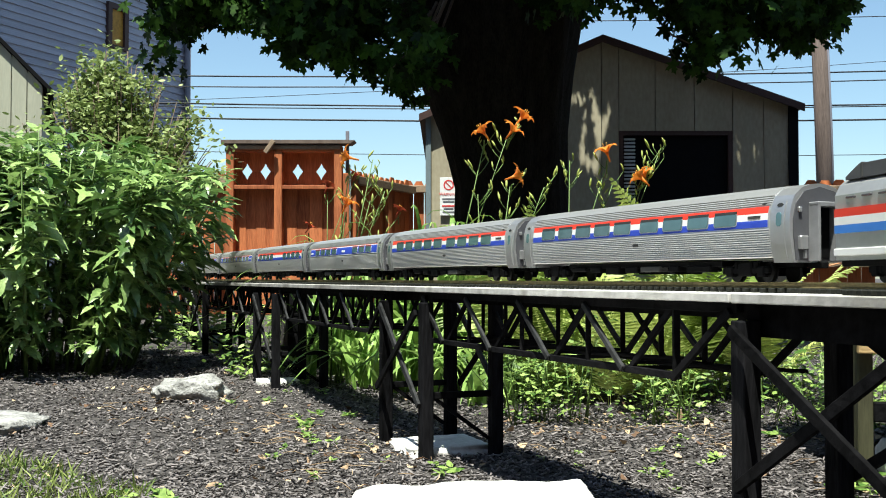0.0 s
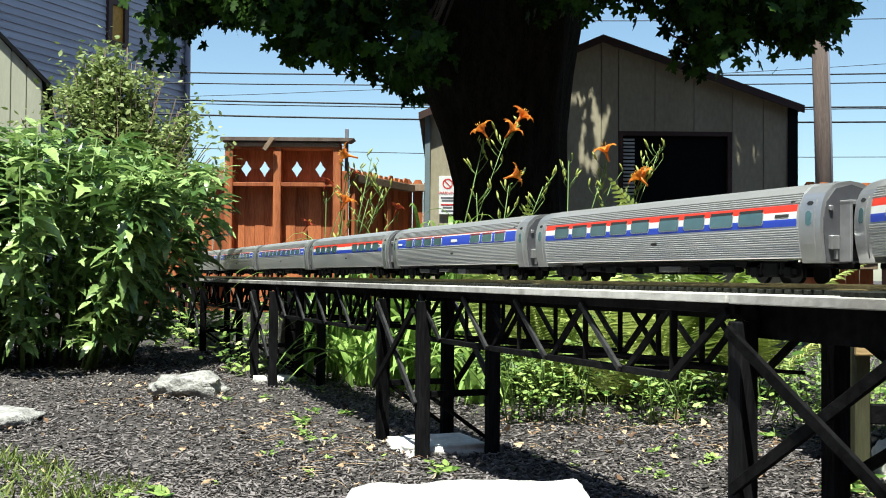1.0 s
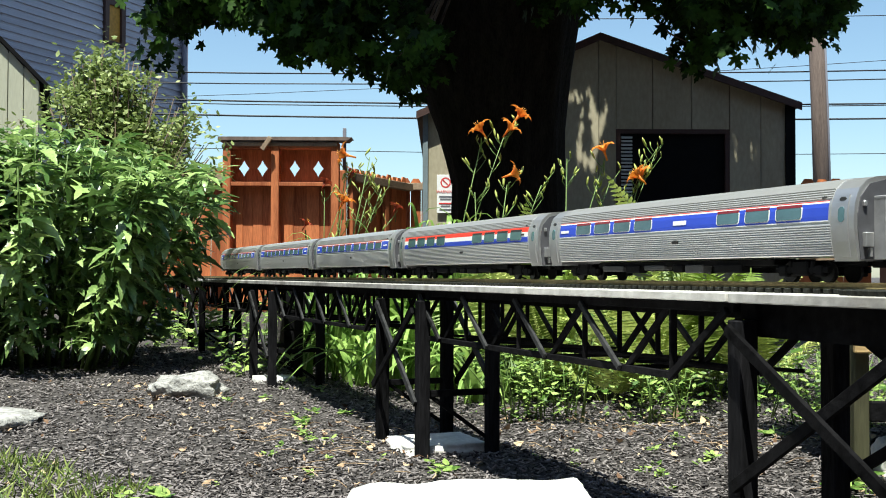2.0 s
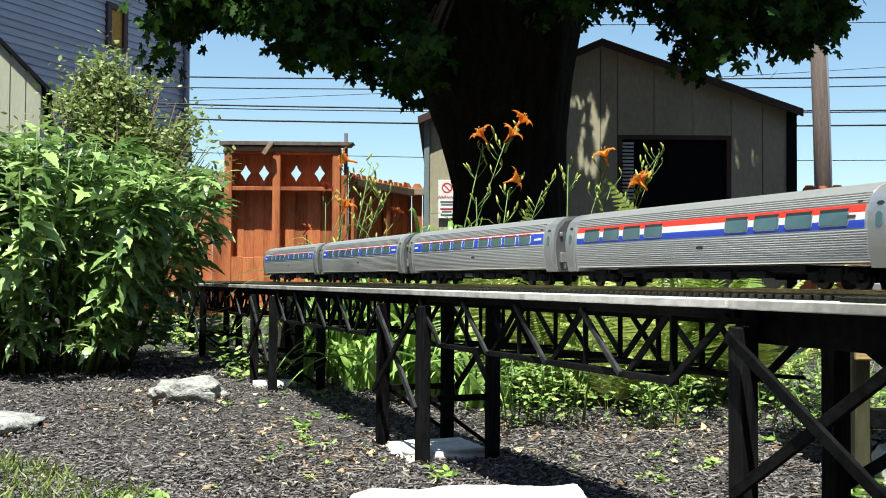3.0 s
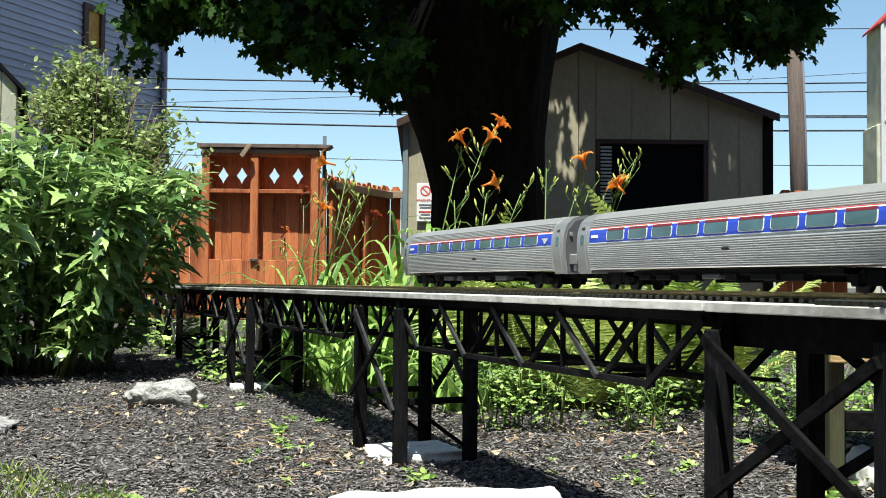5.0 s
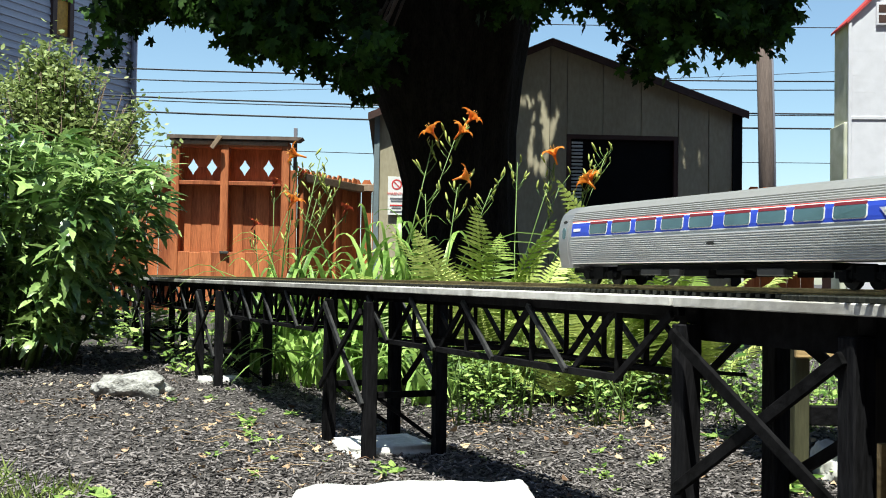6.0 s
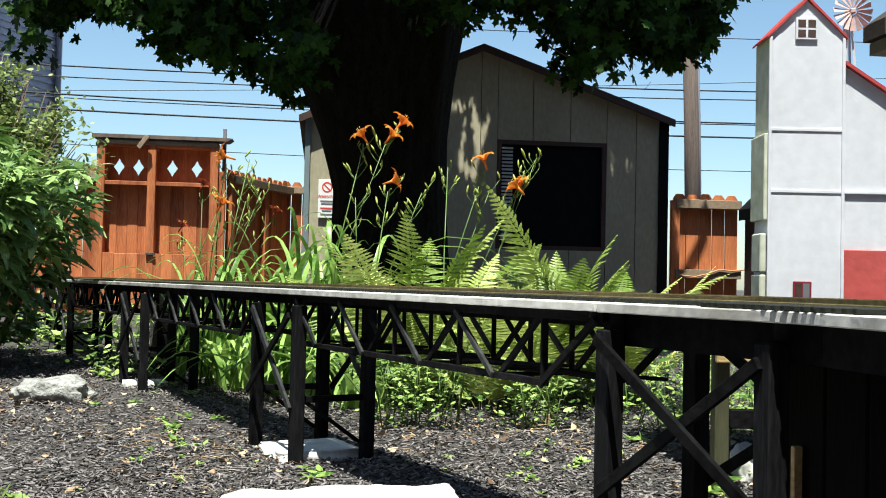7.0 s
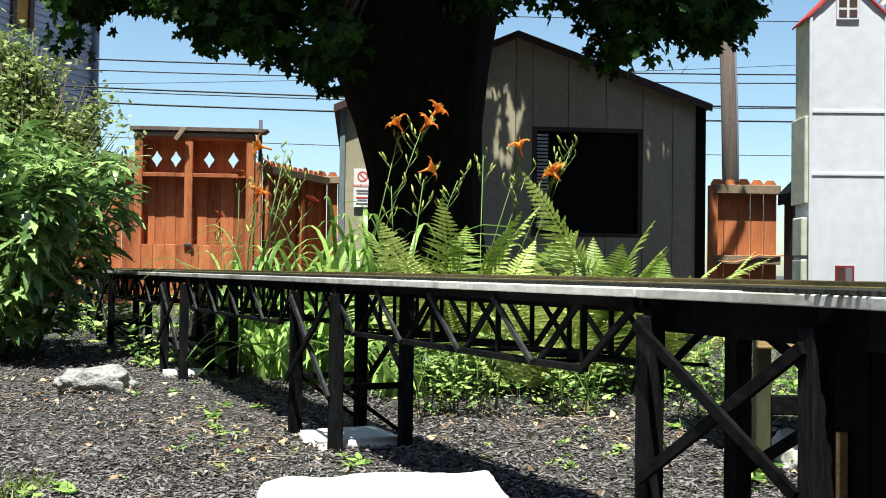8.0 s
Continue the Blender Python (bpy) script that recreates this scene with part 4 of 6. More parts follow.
def build_wires():
    y = 18.6
    for a, b, r in ((138, 121, 0.020), (157, 137, 0.016), (180, 104, 0.008), (187, 181, 0.022), (193, 184, 0.014), (213, 208, 0.024), (272, 271, 0.010), (40, 22, 0.012)):
        za = EYE + (492.6 - a) / 1848 * y
        zb = EYE + (492.6 - b) / 1848 * y
        xa, xb = (345 - 784) / 1848 * y, (1568 - 784) / 1848 * y
        k = (zb - za) / (xb - xa)
        pts = []
        for i in range(25):
            x = -40 + i * 80 / 24
            pts.append((x, y + 0.02 * x, za + k * (x - xa) + 0.0012 * ((x - 3) ** 2 - 30)))
        w = obj("overhead_cable", tube(pts, r * 0.7, 5), M["wire"])
        tagged(w, "black overhead cable between utility poles", "cable", "overhead cables")


build_wires()


# ---- model grain elevator and its table ----
def build_table():
    t = empty("layout_table", pose(1.015, 2.3, 0), "raised timber table behind the trestle, plywood edged", "table")
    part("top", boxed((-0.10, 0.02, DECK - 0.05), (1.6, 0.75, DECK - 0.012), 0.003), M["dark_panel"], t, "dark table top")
    part("apron", boxed((-0.10, 0.0, DECK - 0.145), (0.08, 0.018, DECK - 0.052), 0.003), M["raw_wood"], t, "raw plywood apron")
    for x in (-0.075, 1.0, 1.55):
        for y in (0.045, 0.7):
            x += 0.45 if y > 0.5 and x < 0 else 0
            part("leg", boxed((x - 0.017, y - 0.017, -0.03), (x + 0.017, y + 0.017, DECK - 0.05), 0.003), M["olive_post"], t, "greenish treated leg")
    part("stretcher", boxed((-0.055, 0.03, 0.14), (0.95, 0.05, 0.185), 0.003), M["black_wood_h"], t)


build_table()


def model_boards(bm, x0, x1, z0, z1, y, m, step=0.0085):
    z = z0
    while z < z1 - 1e-4:
        e = min(z + step, z1)
        v = [bm.verts.new(m @ Vector(c)) for c in ((x0, y - 0.00006, z), (x1, y - 0.00006, z), (x1, y, e), (x0, y, e), (x0, y, z), (x1, y, z))]
        bm.faces.new((v[0], v[1], v[2], v[3]))
        bm.faces.new((v[4], v[5], v[1], v[0]))
        z = e


def build_elevator():
    b = empty("model_grain_elevator", pose(1.131, 2.52, DECK - 0.012, 0, 0, -7), "white clapboard model grain elevator with red roof and red door", "model building")
    W, D = 0.186, 0.12
    z1, z2, z3, zp = 0.288, 0.445, 0.632, 0.782
    # tower
    part("tower", extrude([(0, 0), (W, 0), (W, z3 + 0.058), (W / 2, zp - 0.006), (0, z3 + 0.058)], 0, D), M["barn_white"], b)
    bm = bmesh.new()
    I = Matrix.Identity(4)
    for a, c in ((0.0, z1 - 0.003), (z1 + 0.004, z2 - 0.003), (z2 + 0.004, z3 + 0.058)):
        model_boards(bm, 0, W, a, c, -0.001, I)
    part("front_siding", bm, M["barn_white"], b)
    bm = bmesh.new()
    model_boards(bm, -D, 0, 0.25, z3 + 0.05, -0.001, pose(0, 0, 0, 0, 0, -90))
    part("side_siding", bm, M["moss"], b, "moss-stained side clapboards")
    part("upper_side", boxed((-0.012, 0.004, 0.215), (-0.0005, D, z2 - 0.01), 0.002), M["moss"], b)
    for z in (z1, z2):
        part("ledge", boxed((-0.004, -0.0035, z - 0.004), (W + 0.003, 0.0, z + 0.004), 0.001), M["barn_white"], b, "white ledge")
    for x in (0.0, W):
        part("corner_board", boxed((x - 0.004, -0.006, 0), (x + 0.004, 0.002, z3 + 0.05), 0.001), M["barn_white"], b)
    for sx in (-1, 1):
        e = W / 2 + sx * (W / 2 + 0.009)
        part("roof_slope", extrude([(W / 2, zp - 0.004), (W / 2, zp + 0.005), (e, z3 + 0.052), (e, z3 + 0.046)], -0.008, D + 0.008), M["barn_roof"], b, "red roof slope")
    wn = part("window_frame", boxed((0.062, -0.007, 0.675), (0.118, -0.002, 0.731), 0.001), M["barn_white"], b, "white window frame")
    for i in range(2):
        for j in range(2):
            part("pane", boxed((0.0675 + i * 0.0255, -0.0075, 0.6805 + j * 0.0255), (0.087 + i * 0.0255, -0.006, 0.700 + j * 0.0255)), M["brown_frame"], wn, "dark pane")
    # low window, left bins
    lw = part("window_frame", boxed((0.062, -0.008, 0.004), (0.108, -0.002, 0.060), 0.001), M["maroon"], b, "dark red window frame")
    for i in range(2):
        part("pane", boxed((0.067 + i * 0.019, -0.0095, 0.009), (0.083 + i * 0.019, -0.007, 0.055)), M["brown_frame" if i == 0 else "sign_grey"], lw)
    for z0, zz in ((0.0, 0.075), (0.082, 0.18)):
        part("side_bin", boxed((-0.022, -0.004, z0), (-0.006, D * 0.6, zz), 0.003), M["moss"], b, "grey-white side bin")
    # annex with sloping roof
    A = 0.62
    part("annex", extrude([(W + 0.003, 0), (A, 0), (A, 0.33), (W + 0.003, 0.612)], 0.004, D + 0.12), M["barn_white"], b)
    bm = bmesh.new()
    model_boards(bm, W + 0.004, A, 0.0, z1 - 0.005, 0.003, I)
    part("annex_siding", bm, M["barn_white"], b)
    bm = bmesh.new()
    k = 0
    while k * 0.012 < A - W + 0.3:
        # boards that slope down to the right, clipped by ledge and roof
        c = z1 + 0.01 + k * 0.012
        xa = W + 0.005
        za = c
        top0 = 0.606
        if za > top0:
            xa = W + 0.005 + (za - top0) / (0.9 - 0.65)
            za = top0 - 0.65 * (xa - W)
        xb = W + 0.005 + (c - z1 - 0.006) / 0.9
        if xb > A:
            break
        merge(bm, beam((xa, 0.0035, za), (xb, 0.0035, z1 + 0.006), 0.0005, 0.0085))
        k += 1
    part("diagonal_siding", bm, M["barn_white"], b)
    part("ledge", boxed((W + 0.004, -0.004, z1 - 0.004), (A, 0.004, z1 + 0.004), 0.001), M["barn_white"], b)
    part("roof_slope", extrude([(W + 0.003, 0.612), (W + 0.003, 0.622), (A + 0.02, 0.327), (A + 0.02, 0.317)], -0.012, D + 0.13), M["barn_roof"], b, "red annex roof")
    dr = part("sliding_door", boxed((W + 0.003, -0.006, 0.002), (W + 0.20, 0.0, 0.142), 0.001), M["barn_red"], b, "faded red sliding door")
    wn = part("window_frame", boxed((W + 0.118, -0.006, 0.375), (W + 0.158, 0.0, 0.425), 0.001), M["barn_white"], b)
    for i in range(2):
        for j in range(2):
            part("pane", boxed((W + 0.121 + i * 0.018, -0.0075, 0.379 + j * 0.022), (W + 0.137 + i * 0.018, -0.005, 0.399 + j * 0.022)), M["brown_frame"], wn)
    return b


build_elevator()


def build_windmill():
    w = empty("model_windmill", pose(1.592, 3.0, DECK + 0.012), "small pink and white model windmill on a lattice mast", "windmill")
    n = 16
    me = kept("blade", lambda: extrude([(-0.002, 0.012), (0.002, 0.012), (0.009, 0.062), (-0.009, 0.062)], 0, 0.0015, pose(0, 0, 0, 0, 0, 25)), M["wheel_pink"])
    for k in range(n):
        share("blade", me, w, pose(0, -0.03, 0.865, 0, k * 360 / n, 0))
    part("hub", boxed((-0.008, -0.035, 0.857), (0.008, 0.02, 0.873), 0.003), M["wheel_pink"], w)
    for sx in (-1, 1):
        for sy in (-1, 1):
            part("mast_leg", beam((sx * 0.06, sy * 0.06, 0.0), (sx * 0.005, sy * 0.005, 0.86), 0.006, 0.006), M["barn_white"], w)


build_windmill()


def build_eave():
    e = empty("house_eave", pose(4.08, 7.0, 0.1), "dark overhanging eave corner of a pale house", "house")
    part("wall", boxed((0.35, 0.04, 0), (3.0, 0.28, 2.12)), M["garage"], e)
    part("roof", extrude([(-0.10, 2.22), (-0.10, 2.34), (3.0, 4.6), (3.2, 4.4), (0.1, 2.22)], 0, 0.3), M["shingle"], e, "dark shingle eave")
    part("soffit", boxed((-0.06, 0.02, 2.12), (0.5, 0.28, 2.21)), M["garage"], e)


# ---- stones ----
def stone(name, x, y, z, sx, sy, sz, mat, label, seed, flat=0.0, turn=0.0, cuts=4, rough=0.18):
    bm = bmesh.new()
    bmesh.ops.create_cube(bm, size=2)
    bmesh.ops.subdivide_edges(bm, edges=bm.edges[:], cuts=cuts * 2 + 1, use_grid_fill=True)
    for v in bm.verts:
        p = v.co.copy()
        r = max(abs(p.x), abs(p.y), abs(p.z))
        q = p.normalized()
        k = 0.42 + flat * 0.3
        c = q.lerp(p, k)
        o = Vector((seed * 7.1, seed * 3.3, seed))
        c *= 1 + rough * noise.noise(c * 1.3 + o) + rough * 0.5 * noise.noise(c * 3.7 + o) + rough * 0.2 * noise.noise(c * 9 + o)
        v.co = Vector((c.x * sx, c.y * sy, c.z * sz))
    ob = obj(name, bm, M[mat], smooth=True)
    ob.matrix_basis = pose(x, y, z, 0, 0, turn)
    return tagged(ob, label, "stone")


stone("flat_stone", 0.05, 1.68, 0.035, 0.222, 0.33, 0.052, "limestone", "pale flat limestone slab lying on the mulch", 1, flat=0.9, rough=0.12, cuts=7)
stone("fieldstone", -0.92, 3.86, 0.03, 0.135, 0.11, 0.062, "rock", "grey fieldstone with a pale top", 2, rough=0.3, cuts=6)
stone("flagstone", -1.38, 3.15, 0.02, 0.14, 0.16, 0.025, "rock", "thin grey flagstone at the bed's edge", 3, flat=0.8)
stone("footing_slab", -0.01, 2.79, 0.010, 0.118, 0.110, 0.020, "limestone", "white footing slab under the trestle posts", 4, flat=1.1, turn=20, rough=0.07, cuts=6)
stone("footing_block", -0.68, 4.30, 0.02, 0.085, 0.06, 0.03, "limestone", "white footing block beside a trestle post", 6, flat=1.2, turn=20, rough=0.08)
stone("white_rock", 1.03, 2.39, 0.046, 0.034, 0.035, 0.052, "limestone", "pale limestone rock below the table", 8, rough=0.3)


# ---- tree ----
def leaf_star():
    """A lobed maple leaf's outline, 1 long, from its stalk."""
    half = [(0.0, 0.0), (0.14, 0.02), (0.40, -0.08), (0.33, 0.10), (0.26, 0.16), (0.46, 0.24), (0.64, 0.40), (0.48, 0.42), (0.44, 0.54), (0.30, 0.46), (0.17, 0.44), (0.22, 0.62), (0.26, 0.74), (0.13, 0.76), (0.0, 1.0)]
    return half + [(-x, y) for x, y in half[-2:0:-1]]


def scatter_leaves(places, outline, mat, name, parent, label="", fold=0.15):
    """places: position, direction of the tip, normal, length. One joined mesh."""
    n = len(outline)
    ol = np.array(outline)
    P = np.array([p[0] for p in places])
    T = np.array([p[1] for p in places])
    N = np.array([p[2] for p in places])
    S = np.array([p[3] for p in places])
    T /= np.linalg.norm(T, axis=1)[:, None]
    B = np.cross(T, N)
    B /= np.maximum(np.linalg.norm(B, axis=1), 1e-6)[:, None]
    N = np.cross(B, T)
    z = -fold * np.abs(ol[:, 0]) - 0.12 * ol[:, 1] ** 2
    V = (P[:, None] + S[:, None, None] * (B[:, None] * ol[None, :, 0, None] + T[:, None] * ol[None, :, 1, None] + N[:, None] * z[None, :, None])).reshape(-1, 3)
    m = len(places)
    me = bpy.data.meshes.new(name)
    me.vertices.add(m * n)
    me.vertices.foreach_set("co", V.ravel())
    me.loops.add(m * n)
    me.loops.foreach_set("vertex_index", np.arange(m * n))
    me.polygons.add(m)
    me.polygons.foreach_set("loop_start", np.arange(m) * n)
    me.update(calc_edges=True)
    me.validate()
    me.materials.append(mat)
    ob = new(name, me)
    ob.parent = parent
    if label:
        tagged(ob, label)
    return ob


def build_tree():
    rng = random.Random(5)
    base = Vector((0.46, 7.4, 0))
    t = empty("maple_tree", pose(base.x, base.y, 0), "large maple tree in shade-darkened colours with a thick trunk and low shading crown", "tree")
    # trunk, widening downwards and into the fork
    prof = [(-0.1, 0.62, 0), (0.25, 0.48, 0.03), (0.7, 0.40, 0.03), (1.1, 0.385, 0.02), (1.5, 0.44, -0.03), (1.9, 0.54, -0.08), (2.35, 0.66, -0.12), (2.9, 0.72, -0.15), (3.4, 0.55, -0.15)]
    bm = bmesh.new()
    rings = []
    sides = 40
    for z, r, dx in prof:
        ring = []
        for k in range(sides):
            a = k / sides * math.tau
            rr = r * (1 + 0.06 * noise.noise((math.cos(a) * 2.2, math.sin(a) * 2.2, z * 0.7)) + 0.05 * math.sin(a * 9 + z))
            ring.append(bm.verts.new((dx + math.cos(a) * rr, math.sin(a) * rr * 0.9, z)))
        rings.append(ring)
    for a, b in zip(rings, rings[1:]):
        for k in range(sides):
            bm.faces.new((a[k], a[(k + 1) % sides], b[(k + 1) % sides], b[k])).smooth = True
    bm.faces.new(rings[-1])
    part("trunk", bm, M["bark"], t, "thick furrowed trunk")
    places = []
    limbs = [((-0.3, -0.2, 2.6), (-1.1, -0.7, 3.4), (-2.5, -0.8, 3.7)), ((-0.4, 0.1, 2.7), (-1.0, 0.6, 4.2), (-1.8, 1.0, 5.6)), ((0.3, -0.2, 2.5), (1.2, -0.5, 3.2), (2.5, -0.6, 3.5)),
             ((0.35, 0.1, 2.6), (1.5, 0.9, 3.8), (3.2, 1.8, 4.6)), ((0.0, -0.3, 2.9), (0.3, -1.0, 3.9), (0.6, -1.7, 4.8)), ((0, 0.3, 3.0), (0.4, 1.2, 4.4), (0.9, 2.2, 5.6)), ((-0.1, 0, 3.2), (0.0, 0.2, 4.8), (0.2, 0.3, 6.4))]
    for a, b, c in limbs:
        a, b, c = Vector(a), Vector(b), Vector(c)
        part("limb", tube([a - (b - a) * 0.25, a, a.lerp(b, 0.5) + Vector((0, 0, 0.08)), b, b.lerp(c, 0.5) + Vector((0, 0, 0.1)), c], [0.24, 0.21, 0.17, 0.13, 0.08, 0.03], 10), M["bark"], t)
    # high crown, above the view; gaps cut in it let a few long flecks of sun through to the garage
    to_sun = Vector((SUN_WAY[0] / sl * ce, SUN_WAY[1] / sl * ce, math.sin(radians(SUN_ELEV))))
    flecks = [(1.42, 2.50, 0.02, 0.16), (1.52, 2.62, 0.025, 0.14), (1.62, 2.42, 0.03, 0.26), (1.74, 2.62, 0.03, 0.18), (1.80, 2.20, 0.045, 0.30), (1.93, 2.34, 0.025, 0.24), (2.04, 2.66, 0.02, 0.10), (2.08, 2.12, 0.03, 0.20),
              (1.60, 1.92, 0.03, 0.18), (1.74, 1.72, 0.04, 0.16), (2.42, 2.56, 0.015, 0.08), (2.62, 2.42, 0.015, 0.07), (2.84, 2.46, 0.02, 0.08), (3.05, 2.30, 0.02, 0.09), (3.20, 2.12, 0.02, 0.08), (3.42, 2.02, 0.025, 0.18),
              (3.53, 2.10, 0.02, 0.10), (3.64, 1.92, 0.03, 0.14), (3.80, 1.86, 0.025, 0.18), (1.26, 1.30, 0.03, 0.2), (1.75, 0.9, 0.03, 0.2), (3.88, 1.25, 0.02, 0.16)]

    def on_plane(p, y):
        """Where a leaf's shadow falls on an upright plane."""
        k = (p.y + base.y - y) / to_sun.y
        return p.x + base.x - to_sun.x * k, p.z - to_sun.z * k

    def open_to_sun(p):
        """Whether a leaf here would shade a sunny fleck, the garage's corner or the side fence."""
        fx, fz = on_plane(p, 10.4)
        if 3.62 < fx < 4.6 and fz < 1.5:
            return True
        wx, wz = on_plane(p, 12.0)
        if wx < 0.38 and wz < 2.9:
            return True
        return any(abs(wx - gx) < gw + 0.038 and abs(wz - gz) < gh + 0.05 for gx, gz, gw, gh in flecks)

    def crown_leaf(p, size):
        places.append((p, (rng.gauss(0, 1), rng.gauss(0, 1), -0.8 + rng.gauss(0, 0.4)), (rng.gauss(0, 0.5), rng.gauss(0, 0.5), 1), size))

    for k in range(17000):
        while True:
            q = Vector((rng.uniform(-1, 1), rng.uniform(-1, 1), rng.uniform(-1, 1)))
            if 0.3 < q.length < 1 and noise.noise(q * 2.6 + Vector((3, 1, 7))) > -0.3:
                break
        p = Vector((0.15 + q.x * 3.2, 0.6 + q.y * 4.0, 5.2 + q.z * 2.2))
        wx, wz = on_plane(p, 12.0)
        if (0.38 < wx < 4.4 and 0 < wz < 3.3) or open_to_sun(p) or p.x < -2.35 or (p.x < -1.85 and p.y < 0.2) or (p.x < -0.2 and p.y > 2.0):
            continue
        crown_leaf(p, rng.uniform(0.16, 0.26))
    # unseen rear crown: smaller leaves added along sun rays to shade the garage's front
    for k in range(15000):
        w = Vector((rng.uniform(0.4, 4.3), 12.0, rng.uniform(0.0, 3.35)))
        p = w + to_sun * ((rng.uniform(4.0, 6.6) - w.z) / to_sun.z) - base
        if not open_to_sun(p):
            crown_leaf(p, rng.uniform(0.09, 0.13))
    scatter_leaves(places, leaf_star(), M["maple"], "crown", t, "dense green crown, its colour darkened for shade")
    # low hanging boughs, seen against the sky

    def low(x):
        """The lower outline of the boughs, over x on the tree's plan."""
        pts = [(-2.47, 2.03), (-2.25, 1.85), (-2.07, 1.78), (-1.92, 1.78), (-1.75, 1.85), (-1.6, 1.72), (-1.35, 1.62), (-1.15, 1.67), (-1.0, 1.81), (-0.82, 1.71), (-0.63, 1.74), (-0.4, 2.0), (0.45, 2.1), (0.72, 2.13),
               (0.83, 1.99), (1.02, 1.89), (1.24, 1.85), (1.53, 1.70), (1.78, 1.65), (1.89, 1.78), (2.0, 2.03), (2.2, 2.23)]
        for (a, za), (b, zb) in zip(pts, pts[1:]):
            if a <= x <= b:
                return za + (zb - za) * (x - a) / (b - a)
        return 2.6
    places = []
    twigs = bmesh.new()
    for k in range(2600):
        x = rng.uniform(-2.52, 2.25)
        if -0.45 < x < 0.62 and rng.random() < 0.75:
            continue
        z0 = low(x)
        u = rng.random()
        z = z0 - 0.01 + u * (2.7 - z0)
        if 0.55 < x < 1.05 and z < 2.35:
            continue
        dens = noise.noise((x * 1.7, z * 1.9, 4.2)) + 0.8 * noise.noise((x * 5.2, z * 5.5, 9.1))
        if dens < (-0.24 if x > 0.7 else -0.14) + 0.34 * max(0, 1 - (z - z0) / 0.40):
            continue
        y = rng.uniform(-1.1, -0.35) if abs(x) > 0.6 else rng.uniform(-1.5, -0.7)
        c = Vector((x, y, z))
        if rng.random() < 0.12:
            merge(twigs, tube([c + Vector((0, 0, 0.02)), c + Vector((-0.12 * x, 0.2, 0.16)), c + Vector((-0.3 * x, 0.3, 0.45))], [0.004, 0.007, 0.012], 5))
        for j in range(rng.randint(5, 8)):
            p = c + Vector((rng.gauss(0, 0.07), rng.gauss(0, 0.10), rng.gauss(0, 0.05)))
            places.append((p, (rng.gauss(0, 0.6), rng.gauss(0, 0.5), -1 + rng.gauss(0, 0.3)), (rng.gauss(0, 0.5), -0.5 + rng.gauss(0, 0.4), 0.7), rng.uniform(0.065, 0.115)))
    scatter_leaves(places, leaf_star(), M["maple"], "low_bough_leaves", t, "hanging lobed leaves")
    tagged(part("twig_tangle", twigs, M["twig"], t), kind="stuff")


build_tree()


# ---- bush of large lobed leaves ----
LOBES = {"toothed": [(0, 0), (0.05, 0.06), (0.13, 0.18), (0.12, 0.22), (0.19, 0.36), (0.16, 0.40), (0.19, 0.52), (0.14, 0.57), (0.15, 0.68), (0.09, 0.74), (0.07, 0.84), (0, 1.0)],
         "lobed": [(0, 0), (0.05, 0.08), (0.11, 0.16), (0.40, 0.36), (0.20, 0.37), (0.12, 0.41), (0.15, 0.50), (0.30, 0.66), (0.16, 0.67), (0.09, 0.70), (0.08, 0.82), (0, 1.0)],
         "narrow": [(0, 0), (0.05, 0.10), (0.11, 0.30), (0.09, 0.34), (0.12, 0.50), (0.08, 0.55), (0.09, 0.68), (0.04, 0.85), (0, 1.0)]}


def bent_leaf(kind, droop, cup=0.30):
    """A leaf along y, its two halves rising from the midrib and its tip bending down."""
    bm = bmesh.new()
    half = LOBES[kind]

    def place(x, y):
        return (x, y - 0.18 * droop * y * y, cup * abs(x) - droop * y ** 1.8)
    mid = [bm.verts.new(place(0, y)) for x, y in half]
    for sg in (-1, 1):
        edge = [mid[0]] + [bm.verts.new(place(sg * x, y)) for x, y in half[1:-1]] + [mid[-1]]
        for q in range(len(half) - 1):
            f = [mid[q], mid[q + 1], edge[q + 1], edge[q]]
            f = [v for i, v in enumerate(f) if v not in f[:i]]
            if len(f) > 2:
                bm.faces.new(f if sg < 0 else f[::-1]).smooth = True
    return bm


